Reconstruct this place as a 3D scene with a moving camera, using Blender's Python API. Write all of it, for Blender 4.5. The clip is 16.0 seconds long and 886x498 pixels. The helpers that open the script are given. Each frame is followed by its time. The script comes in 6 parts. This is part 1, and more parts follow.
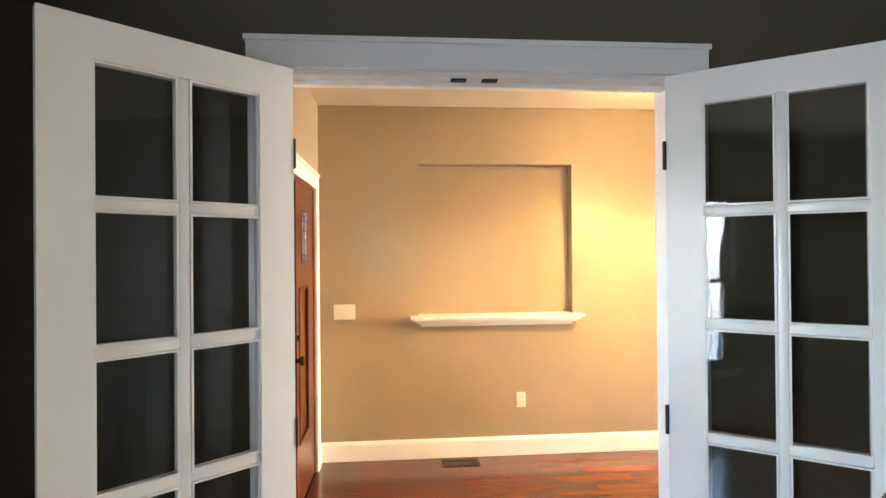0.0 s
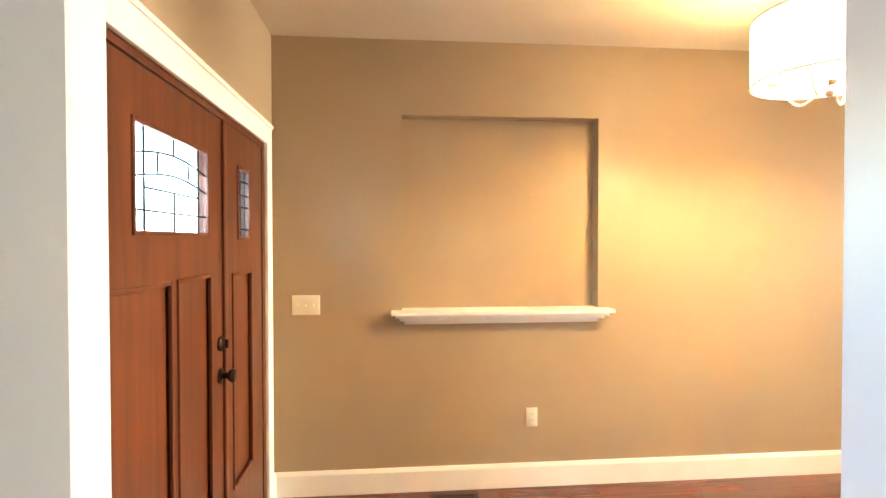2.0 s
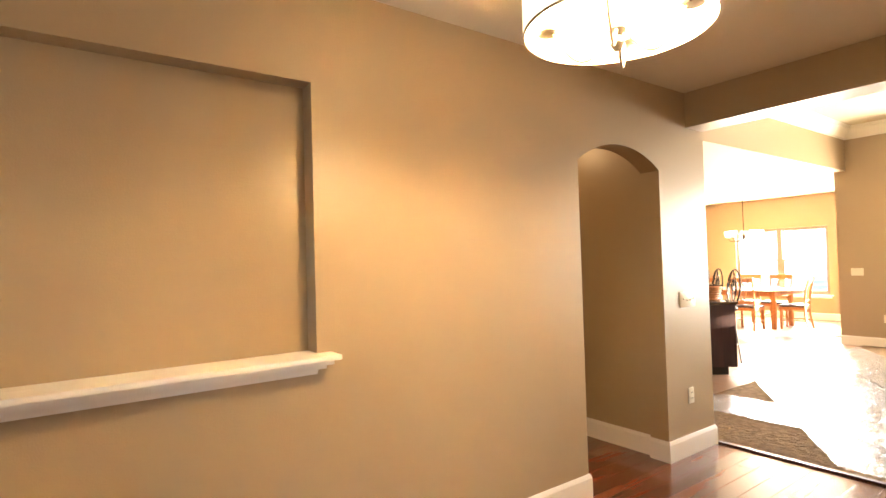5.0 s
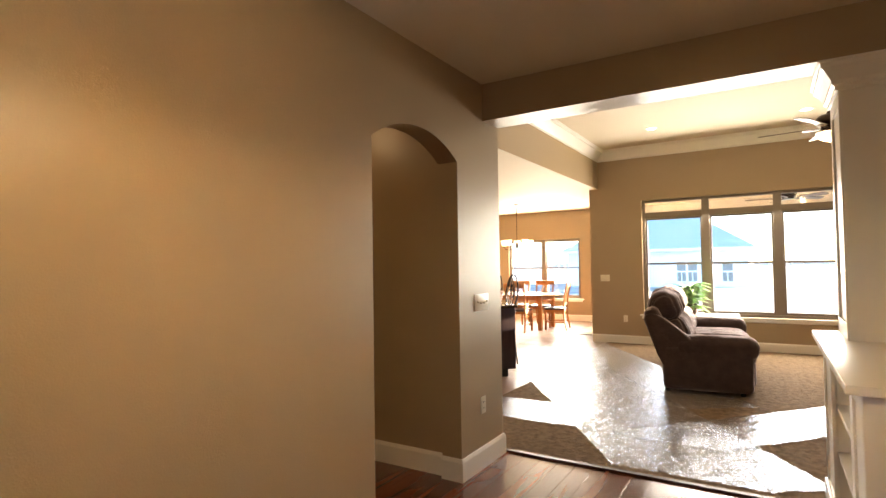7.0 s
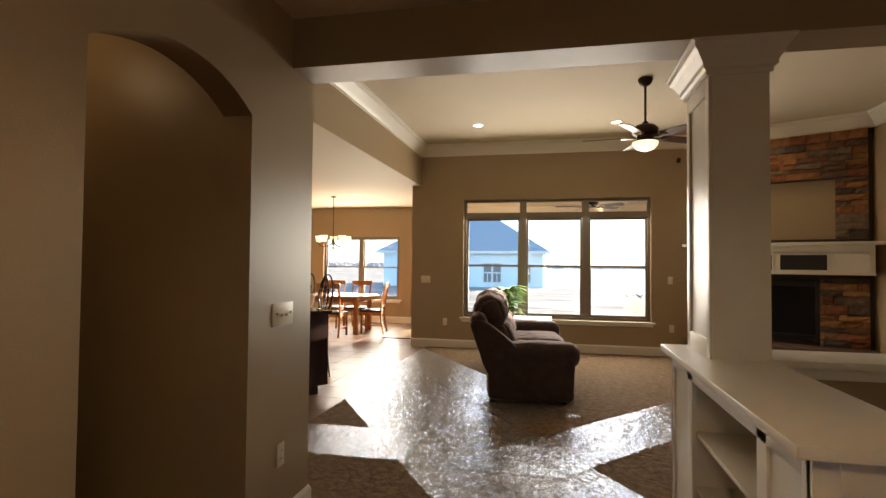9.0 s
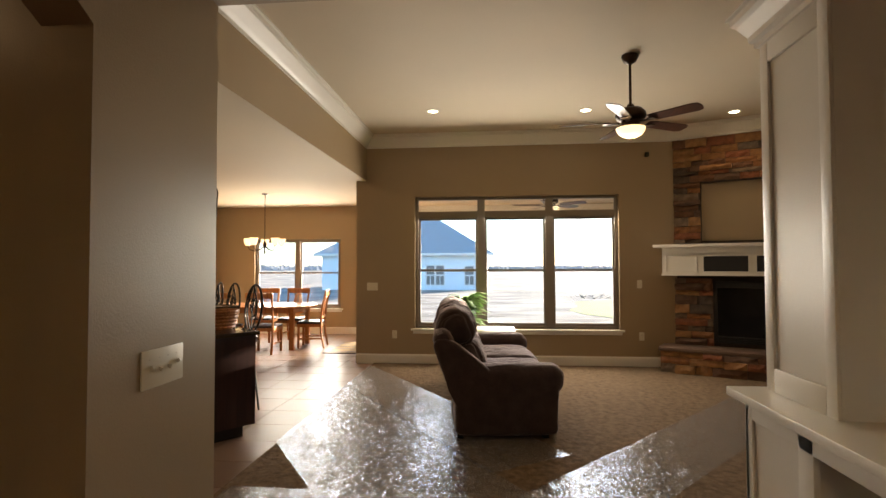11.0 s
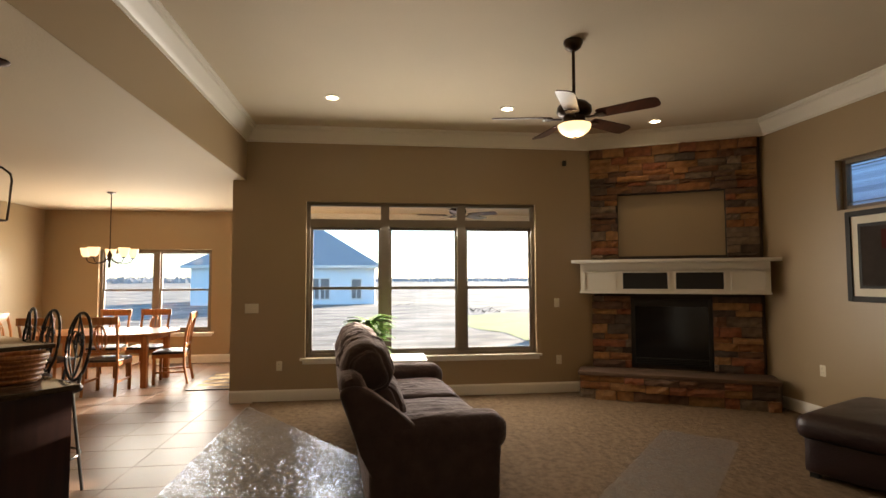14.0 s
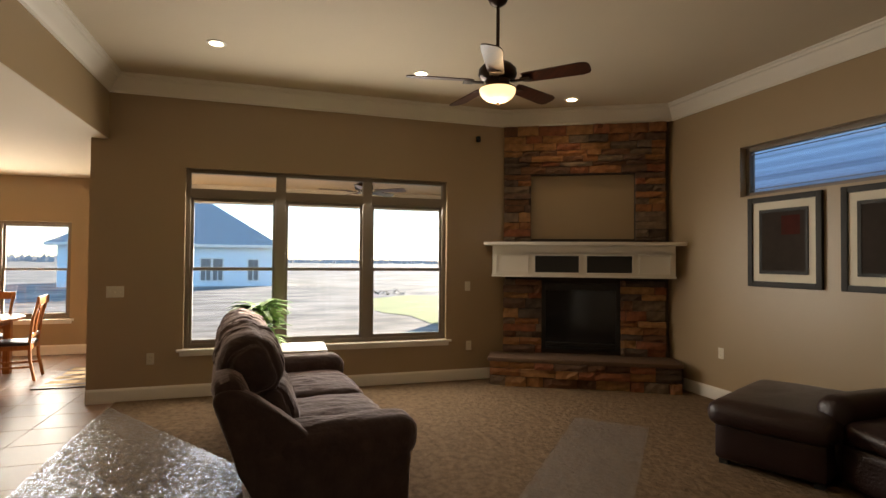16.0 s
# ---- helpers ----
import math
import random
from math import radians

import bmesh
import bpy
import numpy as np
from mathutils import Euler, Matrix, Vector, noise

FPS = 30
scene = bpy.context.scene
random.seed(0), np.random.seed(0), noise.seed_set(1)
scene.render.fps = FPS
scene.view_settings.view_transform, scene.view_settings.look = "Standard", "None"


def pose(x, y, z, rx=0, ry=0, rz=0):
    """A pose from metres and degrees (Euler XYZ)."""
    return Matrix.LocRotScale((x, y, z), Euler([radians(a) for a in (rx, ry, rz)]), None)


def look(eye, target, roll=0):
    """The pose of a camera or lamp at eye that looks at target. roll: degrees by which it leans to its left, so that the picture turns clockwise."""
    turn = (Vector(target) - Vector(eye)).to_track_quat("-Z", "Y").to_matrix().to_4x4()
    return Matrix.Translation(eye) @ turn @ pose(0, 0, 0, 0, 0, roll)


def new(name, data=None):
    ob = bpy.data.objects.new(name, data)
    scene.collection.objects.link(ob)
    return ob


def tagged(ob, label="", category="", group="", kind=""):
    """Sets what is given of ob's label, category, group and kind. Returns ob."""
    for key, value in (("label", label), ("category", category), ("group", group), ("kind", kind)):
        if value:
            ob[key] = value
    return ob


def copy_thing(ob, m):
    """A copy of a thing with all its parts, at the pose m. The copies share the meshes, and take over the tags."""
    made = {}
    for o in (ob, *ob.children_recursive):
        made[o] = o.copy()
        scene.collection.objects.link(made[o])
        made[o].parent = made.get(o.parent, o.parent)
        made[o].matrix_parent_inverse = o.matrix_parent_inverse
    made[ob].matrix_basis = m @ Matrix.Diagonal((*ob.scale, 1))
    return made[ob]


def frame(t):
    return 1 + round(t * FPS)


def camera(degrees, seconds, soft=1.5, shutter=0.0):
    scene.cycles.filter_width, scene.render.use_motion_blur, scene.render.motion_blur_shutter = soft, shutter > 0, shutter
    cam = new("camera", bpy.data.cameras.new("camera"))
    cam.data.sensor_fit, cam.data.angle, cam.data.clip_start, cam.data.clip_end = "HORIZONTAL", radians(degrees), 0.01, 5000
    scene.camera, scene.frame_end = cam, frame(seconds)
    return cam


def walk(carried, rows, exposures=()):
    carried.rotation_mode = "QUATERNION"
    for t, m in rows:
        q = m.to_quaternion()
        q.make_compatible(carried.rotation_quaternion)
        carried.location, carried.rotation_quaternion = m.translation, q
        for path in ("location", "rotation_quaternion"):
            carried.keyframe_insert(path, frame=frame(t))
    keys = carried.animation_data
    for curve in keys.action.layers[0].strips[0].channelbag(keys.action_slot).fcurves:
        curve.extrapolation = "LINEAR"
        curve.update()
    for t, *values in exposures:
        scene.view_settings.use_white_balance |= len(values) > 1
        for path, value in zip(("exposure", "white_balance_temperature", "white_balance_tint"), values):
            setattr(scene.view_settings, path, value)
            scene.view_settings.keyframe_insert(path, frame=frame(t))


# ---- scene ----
cam = camera(80.0, 16.0)
EXPOSURES = [(0, 6.1), (2.0, 5.85), (3.0, 5.5), (4.0, 5.4), (5.5, 4.95), (6.5, 4.35), (7.0, 3.85), (7.5, 3.45), (8.0, 3.05), (8.5, 2.8), (9.0, 2.65), (9.5, 2.52), (12, 2.5), (13, 2.5), (14, 2.3), (16, 2.12)]
PATH = [
    (0, (0.194, -0.058, 1.605), (0.351, 1.936, 1.615), -0.5),
    (0.5, (0.203, 0.135, 1.578), (0.371, 2.128, 1.577), -0.5),
    (1, (0.232, 0.383, 1.557), (0.368, 2.379, 1.544), -0.4),
    (1.5, (0.263, 0.605, 1.539), (0.404, 2.6, 1.514), -0.1),
    (2, (0.286, 0.853, 1.53), (0.465, 2.845, 1.498), -0.1),
    (2.5, (0.301, 1.033, 1.52), (0.604, 3.01, 1.506), -0.3),
    (3, (0.341, 1.213, 1.507), (0.764, 3.168, 1.507), -0.4),
    (3.5, (0.406, 1.418, 1.506), (1.004, 3.327, 1.518), -0.8),
    (4, (0.468, 1.553, 1.495), (1.25, 3.394, 1.526), -1.1),
    (6.5, (1.035, 2.262, 1.452), (2.642, 3.45, 1.511), -1.4),
    (7, (1.157, 2.305, 1.417), (2.857, 3.356, 1.481), -0.9),
    (7.5, (1.35, 2.395, 1.419), (3.149, 3.266, 1.479), -0.5),
    (8, (1.533, 2.471, 1.411), (3.411, 3.157, 1.471), -0.2),
    (8.5, (1.772, 2.589, 1.426), (3.7, 3.116, 1.476), 0.3),
    (9, (1.977, 2.676, 1.424), (3.933, 3.089, 1.479), 0.5),
    (9.5, (2.193, 2.777, 1.42), (4.172, 3.067, 1.476), 0.7),
    (12, (3.329, 3.125, 1.519), (5.323, 3.256, 1.595), -0.4),
    (12.5, (3.506, 3.179, 1.535), (5.503, 3.234, 1.623), -0.4),
    (13, (3.685, 3.238, 1.539), (5.682, 3.204, 1.638), -0.3),
    (13.5, (3.787, 3.264, 1.546), (5.78, 3.136, 1.659), -0.3),
    (14, (3.943, 3.29, 1.533), (5.924, 3.042, 1.64), -0.2),
    (14.5, (4.075, 3.315, 1.532), (6.039, 2.951, 1.628), -0.1),
    (15, (4.209, 3.308, 1.525), (6.157, 2.86, 1.603), 0.2),
    (15.5, (4.354, 3.257, 1.512), (6.286, 2.744, 1.573), 0.4),
    (16, (4.465, 3.219, 1.52), (6.373, 2.62, 1.561), 0.5),
]
walk(cam, [(t, look(eye, target, roll)) for t, eye, target, roll in PATH], EXPOSURES)


# ---- light ----
SUN_AZ, SUN_EL = radians(-38), radians(11)
sun_way = Vector((math.cos(SUN_AZ) * math.cos(SUN_EL), math.sin(SUN_AZ) * math.cos(SUN_EL), math.sin(SUN_EL)))
world = bpy.data.worlds.new("sky")
scene.world = world
world.use_nodes = True
wt = world.node_tree
wt.nodes.clear()
w_out = wt.nodes.new("ShaderNodeOutputWorld")
w_bg = wt.nodes.new("ShaderNodeBackground")
w_sky = wt.nodes.new("ShaderNodeTexSky")
w_sky.sky_type = "NISHITA"
w_sky.sun_disc = False
w_sky.ozone_density, w_sky.dust_density = 4.0, 0.3
w_sky.sun_elevation = SUN_EL
w_sky.sun_rotation = radians(90) - SUN_AZ
w_bg.inputs["Strength"].default_value = 0.15
wt.links.new(w_sky.outputs["Color"], w_bg.inputs["Color"])
wt.links.new(w_bg.outputs["Background"], w_out.inputs["Surface"])
sun_data = bpy.data.lights.new("sun", "SUN")
sun_data.energy, sun_data.angle, sun_data.color = 5.0, radians(0.5), (1.0, 0.86, 0.68)
sun = new("sun", sun_data)
sun.matrix_world = look((0, 0, 40), Vector((0, 0, 40)) - sun_way)


def lamp(name, kind, place, energy, color, size=0.05, target=None, spot=None):
    d = bpy.data.lights.new(name, kind)
    d.energy, d.color = energy, color
    if kind == "AREA":
        d.shape, d.size, d.size_y = "RECTANGLE", size[0], size[1]
    else:
        d.shadow_soft_size = size
    if spot:
        d.spot_size, d.spot_blend = radians(spot), 0.6
    ob = new(name, d)
    ob.matrix_world = look(place, target) if target else Matrix.Translation(place)
    return ob


WARM = (1.0, 0.66, 0.34)
for a in range(4):
    lamp("foyer_bulb", "POINT", (2.02 + 0.12 * math.cos(a * 1.571 + 0.5), 2.83 + 0.12 * math.sin(a * 1.571 + 0.5), 2.25), 0.62, WARM, 0.03)
lamp("hall_bulb", "POINT", (3.7, 5.1, 2.5), 0.34, WARM, 0.08)
CANS = ((3.765, 9.54), (1.83, 9.69), (-0.09, 9.96))
for cy, cx in CANS:
    lamp("can_bulb", "SPOT", (cx, cy, 3.40), 1.3, WARM, 0.05, (cx, cy, 0), 120)
lamp("fan_bulb", "POINT", (7.96, 1.72, 2.60), 0.8, WARM, 0.06)
lamp("living_window_sky", "AREA", (11.08, 2.68, 1.50), 38, (1.0, 0.90, 0.76), (2.9, 1.9), (0, 2.68, -2.6))
lamp("dining_window_sky", "AREA", (14.35, 7.28, 1.3), 46, (1.0, 0.88, 0.70), (1.9, 1.5), (0, 7.28, 1.0))
lamp("study_window_sky", "AREA", (-1.48, -1.425, 1.27), 1.5, (0.78, 0.88, 1.0), (0.9, 1.65), (1.5, -1.1, 1.0))
lamp("entry_glass_sky", "AREA", (-0.62, 2.8, 1.7), 0.38, (0.9, 0.94, 1.0), (1.2, 0.3), (2, 2.8, 1.6))


# ---- materials ----
def mat(name, color, rough=0.5, metal=0.0, grain=None, bump=0.0, scale=60.0, tint=0.12, emit=None, spec=None, coat=0.0, fine=None):
    m = bpy.data.materials.new(name)
    m.use_nodes = True
    nt = m.node_tree
    b = nt.nodes["Principled BSDF"]
    b.inputs["Base Color"].default_value = (*color, 1)
    b.inputs["Roughness"].default_value = rough
    b.inputs["Metallic"].default_value = metal
    if spec is not None:
        b.inputs["Specular IOR Level"].default_value = spec
    if coat:
        b.inputs["Coat Weight"].default_value = coat
        b.inputs["Coat Roughness"].default_value = 0.15
    if emit:
        b.inputs["Emission Color"].default_value = (*emit[0], 1)
        b.inputs["Emission Strength"].default_value = emit[1]
    tc = nt.nodes.new("ShaderNodeTexCoord")
    if tint:
        n = nt.nodes.new("ShaderNodeTexNoise")
        n.inputs["Scale"].default_value = grain or 2.5
        n.inputs["Detail"].default_value = 6
        n.inputs["Roughness"].default_value = 0.6
        nt.links.new(tc.outputs["Object"], n.inputs["Vector"])
        r = nt.nodes.new("ShaderNodeMix")
        r.data_type = "RGBA"
        r.inputs["A"].default_value = (*[c * (1 - tint) for c in color], 1)
        r.inputs["B"].default_value = (*[min(1, c * (1 + tint)) for c in color], 1)
        nt.links.new(n.outputs["Fac"], r.inputs["Factor"])
        nt.links.new(r.outputs["Result"], b.inputs["Base Color"])
        rr = nt.nodes.new("ShaderNodeMapRange")
        rr.inputs["To Min"].default_value = max(0.02, rough - 0.08)
        rr.inputs["To Max"].default_value = min(1.0, rough + 0.08)
        nt.links.new(n.outputs["Fac"], rr.inputs["Value"])
        nt.links.new(rr.outputs["Result"], b.inputs["Roughness"])
    if bump:
        n2 = nt.nodes.new("ShaderNodeTexNoise")
        n2.inputs["Scale"].default_value = scale
        n2.inputs["Detail"].default_value = 4
        nt.links.new(tc.outputs["Object"], n2.inputs["Vector"])
        bp = nt.nodes.new("ShaderNodeBump")
        bp.inputs["Strength"].default_value = bump
        bp.inputs["Distance"].default_value = 0.01
        nt.links.new(n2.outputs["Fac"], bp.inputs["Height"])
        nt.links.new(bp.outputs["Normal"], b.inputs["Normal"])
    return m


def wood(name, dark, light, rough=0.35, axis="z", scale=1.0, coat=0.0, random_piece=0.0, bump=0.05):
    m = bpy.data.materials.new(name)
    m.use_nodes = True
    nt = m.node_tree
    b = nt.nodes["Principled BSDF"]
    b.inputs["Roughness"].default_value = rough
    if coat:
        b.inputs["Coat Weight"].default_value = coat
        b.inputs["Coat Roughness"].default_value = 0.12
    tc = nt.nodes.new("ShaderNodeTexCoord")
    mp = nt.nodes.new("ShaderNodeMapping")
    s = {"x": (1.2, 22, 22), "y": (22, 1.2, 22), "z": (22, 22, 1.2)}[axis]
    mp.inputs["Scale"].default_value = [v * scale for v in s]
    nt.links.new(tc.outputs["Object"], mp.inputs["Vector"])
    oi = nt.nodes.new("ShaderNodeObjectInfo")
    n = nt.nodes.new("ShaderNodeTexNoise")
    n.noise_dimensions = "4D"
    n.inputs["Scale"].default_value = 1.0
    n.inputs["Detail"].default_value = 7
    n.inputs["Distortion"].default_value = 0.6
    mul = nt.nodes.new("ShaderNodeMath")
    mul.operation = "MULTIPLY"
    mul.inputs[1].default_value = 40.0
    nt.links.new(oi.outputs["Random"], mul.inputs[0])
    nt.links.new(mul.outputs["Value"], n.inputs["W"])
    nt.links.new(mp.outputs["Vector"], n.inputs["Vector"])
    cr = nt.nodes.new("ShaderNodeValToRGB")
    cr.color_ramp.elements[0].position, cr.color_ramp.elements[0].color = 0.3, (*dark, 1)
    cr.color_ramp.elements[1].position, cr.color_ramp.elements[1].color = 0.72, (*light, 1)
    nt.links.new(n.outputs["Fac"], cr.inputs["Fac"])
    hs = nt.nodes.new("ShaderNodeHueSaturation")
    mr = nt.nodes.new("ShaderNodeMapRange")
    mr.inputs["To Min"].default_value = 1 - random_piece
    mr.inputs["To Max"].default_value = 1 + random_piece
    nt.links.new(oi.outputs["Random"], mr.inputs["Value"])
    nt.links.new(mr.outputs["Result"], hs.inputs["Value"])
    nt.links.new(cr.outputs["Color"], hs.inputs["Color"])
    nt.links.new(hs.outputs["Color"], b.inputs["Base Color"])
    bp = nt.nodes.new("ShaderNodeBump")
    bp.inputs["Strength"].default_value = bump
    bp.inputs["Distance"].default_value = 0.004
    nt.links.new(n.outputs["Fac"], bp.inputs["Height"])
    nt.links.new(bp.outputs["Normal"], b.inputs["Normal"])
    return m


def film_gloss(nt, least, more, power, normal=None):
    """Gloss of a thin film, stronger at a slant, alike from both sides."""
    lw = nt.nodes.new("ShaderNodeLayerWeight")
    lw.inputs["Blend"].default_value = 0.5
    if normal:
        nt.links.new(normal, lw.inputs["Normal"])
    pw = nt.nodes.new("ShaderNodeMath")
    pw.operation, pw.inputs[1].default_value = "POWER", power
    ma = nt.nodes.new("ShaderNodeMath")
    ma.operation, ma.inputs[1].default_value, ma.inputs[2].default_value = "MULTIPLY_ADD", more, least
    nt.links.new(lw.outputs["Facing"], pw.inputs[0])
    nt.links.new(pw.outputs["Value"], ma.inputs[0])
    return ma.outputs["Value"]


def glass_mat(name, color=(1, 1, 1), rough=0.0, see=0.92, gloss_rough=0.0):
    """Thin pane: clear through, with a mirror film by Fresnel."""
    m = bpy.data.materials.new(name)
    m.use_nodes = True
    nt = m.node_tree
    nt.nodes.clear()
    out = nt.nodes.new("ShaderNodeOutputMaterial")
    tr = nt.nodes.new("ShaderNodeBsdfTransparent")
    tr.inputs["Color"].default_value = (*[c * see for c in color], 1)
    gl = nt.nodes.new("ShaderNodeBsdfGlossy")
    gl.inputs["Roughness"].default_value = gloss_rough
    mx = nt.nodes.new("ShaderNodeMixShader")
    nt.links.new(film_gloss(nt, 0.035, 0.8, 4.0), mx.inputs["Fac"])
    nt.links.new(tr.outputs["BSDF"], mx.inputs[1])
    nt.links.new(gl.outputs["BSDF"], mx.inputs[2])
    nt.links.new(mx.outputs["Shader"], out.inputs["Surface"])
    return m


PAINT = mat("olive_wall_paint", (0.36, 0.265, 0.155), 0.36, grain=1.5, tint=0.05, bump=0.10, scale=160, spec=0.55)
# Same olive paint in the study, with its shade put into a darker colour.
STUDY_SHADED = mat("shaded_olive_paint", (0.085, 0.074, 0.050), 0.45, grain=1.5, tint=0.06, bump=0.10, scale=160)
CEIL = mat("cream_ceiling_paint", (0.64, 0.55, 0.41), 0.75, grain=2.0, tint=0.04, bump=0.25, scale=90)
TRIM = mat("white_trim_paint", (0.80, 0.76, 0.68), 0.33, grain=3.0, tint=0.04, bump=0.03, scale=120)
DOORWHITE = mat("white_door_enamel", (0.78, 0.77, 0.75), 0.3, grain=3.0, tint=0.04, bump=0.03, scale=120)
CARPET = mat("beige_carpet", (0.18, 0.122, 0.074), 0.97, grain=16.0, tint=0.7, bump=1.0, scale=24, spec=0.08)
CARPET.node_tree.nodes["Bump"].inputs["Distance"].default_value = 0.03
DOORWOOD = wood("red_brown_door_stain", (0.062, 0.015, 0.006), (0.15, 0.040, 0.014), 0.34, "z", coat=0.12)
FLOORWOOD = wood("cherry_floor_boards", (0.085, 0.022, 0.010), (0.19, 0.055, 0.025), 0.22, "x", 0.6, coat=0.3, random_piece=0.25)
CABWOOD = wood("espresso_cabinet_wood", (0.018, 0.007, 0.006), (0.05, 0.018, 0.014), 0.3, "z")
OAK = wood("honey_oak", (0.30, 0.10, 0.025), (0.55, 0.24, 0.07), 0.32, "z", 1.5)
FANWOOD = wood("walnut_fan_blade", (0.03, 0.010, 0.006), (0.09, 0.028, 0.015), 0.3, "x", 1.5)
BRONZE = mat("oil_rubbed_bronze", (0.045, 0.028, 0.02), 0.35, 0.8, tint=0.2)
IRON = mat("black_iron", (0.02, 0.018, 0.016), 0.4, 0.7, tint=0.15)
NICKEL = mat("brushed_nickel", (0.55, 0.48, 0.38), 0.28, 0.95, tint=0.1)
BLACK = mat("black_glass", (0.006, 0.006, 0.007), 0.12, tint=0)
MATTBLACK = mat("matt_black", (0.012, 0.011, 0.01), 0.6, tint=0.2)
PLATE = mat("ivory_plastic", (0.72, 0.66, 0.52), 0.35, tint=0.02)
TAUPE = mat("taupe_window_vinyl", (0.20, 0.165, 0.125), 0.4, tint=0.05)
SOFA = mat("brown_suede", (0.060, 0.041, 0.037), 1.0, grain=9.0, tint=0.45, bump=0.6, scale=34, spec=0.05)
SOFA.node_tree.nodes["Principled BSDF"].inputs["Sheen Weight"].default_value = 1.0
SOFA.node_tree.nodes["Principled BSDF"].inputs["Sheen Roughness"].default_value = 0.38
SOFA.node_tree.nodes["Principled BSDF"].inputs["Sheen Tint"].default_value = (0.62, 0.52, 0.50, 1)
LEATHER = mat("dark_brown_leather", (0.022, 0.009, 0.009), 0.38, grain=5.0, tint=0.2, bump=0.3, scale=70)
LEAF = mat("plant_leaf", (0.24, 0.40, 0.11), 0.45, grain=12, tint=0.4)
STONEMAT = mat("ledge_stone", (0.13, 0.075, 0.045), 0.8, grain=8.0, tint=0.35, bump=0.7, scale=35)
GRANITE = mat("brown_granite", (0.055, 0.036, 0.022), 0.10, grain=60, tint=0.6)
TILE = mat("brown_floor_tile", (0.225, 0.14, 0.095), 0.34, grain=5, tint=0.25, bump=0.06, spec=0.3)
GROUT = mat("tile_grout", (0.19, 0.12, 0.082), 0.8)
PANE = glass_mat("window_glass")
DOORPANE = glass_mat("door_glass", see=0.85)
SHADE = mat("linen_shade", (0.9, 0.82, 0.62), 0.8, emit=((1.0, 0.78, 0.46), 0.08), tint=0)
BULB = mat("lit_bulb", (1, 0.9, 0.7), 0.4, emit=((1.0, 0.80, 0.5), 14.0), tint=0)
DIFFUSER = mat("lit_diffuser", (1, 0.95, 0.85), 0.4, emit=((1.0, 0.80, 0.5), 3.5), tint=0)
BOWL = mat("lit_glass_bowl", (0.95, 0.85, 0.65), 0.4, emit=((1.0, 0.66, 0.30), 0.42), tint=0.0)
MAT_WHITE = mat("picture_mount", (0.75, 0.70, 0.58), 0.7, tint=0.03)
SOIL = mat("bare_ground", (0.27, 0.235, 0.185), 0.95, grain=1.0, tint=0.5, bump=0.8, scale=3)
GRASS = mat("dormant_grass", (0.33, 0.36, 0.11), 0.95, grain=0.8, tint=0.4, bump=0.6, scale=6)
WRAP = mat("pale_blue_house_wrap", (0.80, 0.86, 0.88), 0.6, grain=0.7, tint=0.1)
DARKPANE = mat("bare_window_opening", (0.22, 0.20, 0.18), 0.5, grain=1.5, tint=0.3)
SHINGLE = mat("grey_shingles", (0.42, 0.40, 0.38), 0.85, grain=6, tint=0.35, bump=0.5, scale=20)


def vary_tone(m, low, high):
    """Lightness that differs from piece to piece."""
    nt = m.node_tree
    b = nt.nodes["Principled BSDF"]
    src = b.inputs["Base Color"].links[0].from_socket
    info = nt.nodes.new("ShaderNodeObjectInfo")
    mr = nt.nodes.new("ShaderNodeMapRange")
    mr.inputs["To Min"].default_value, mr.inputs["To Max"].default_value = low, high
    hs = nt.nodes.new("ShaderNodeHueSaturation")
    nt.links.new(info.outputs["Random"], mr.inputs["Value"])
    nt.links.new(mr.outputs["Result"], hs.inputs["Value"])
    nt.links.new(src, hs.inputs["Color"])
    nt.links.new(hs.outputs["Color"], b.inputs["Base Color"])


def furrowed(m):
    """Long patches and tracks, drawn out along y."""
    nt = m.node_tree
    tc = [n for n in nt.nodes if n.type == "TEX_COORD"][0]
    for n in [n for n in nt.nodes if n.type == "TEX_NOISE"][:1]:
        mp = nt.nodes.new("ShaderNodeMapping")
        mp.inputs["Rotation"].default_value = (0, 0, radians(12))
        mp.inputs["Scale"].default_value = (0.9, 0.38, 1.0)
        nt.links.new(tc.outputs["Object"], mp.inputs["Vector"])
        nt.links.new(mp.outputs["Vector"], n.inputs["Vector"])
        ramp = nt.nodes.new("ShaderNodeMapRange")
        ramp.inputs["From Min"].default_value, ramp.inputs["From Max"].default_value = 0.36, 0.62
        mix = [k for k in nt.nodes if k.type == "MIX"][0]
        nt.links.new(n.outputs["Fac"], ramp.inputs["Value"])
        nt.links.new(ramp.outputs["Result"], mix.inputs["Factor"])


furrowed(SOIL)
COURSE = mat("shingle_course", (0.44, 0.44, 0.46), 0.85, grain=18, tint=0.45, bump=0.5, scale=20)
# Course tones spread wide, in place of shadow lines at the laps.
vary_tone(COURSE, 0.62, 1.25)
vary_tone(TILE, 0.92, 1.07)


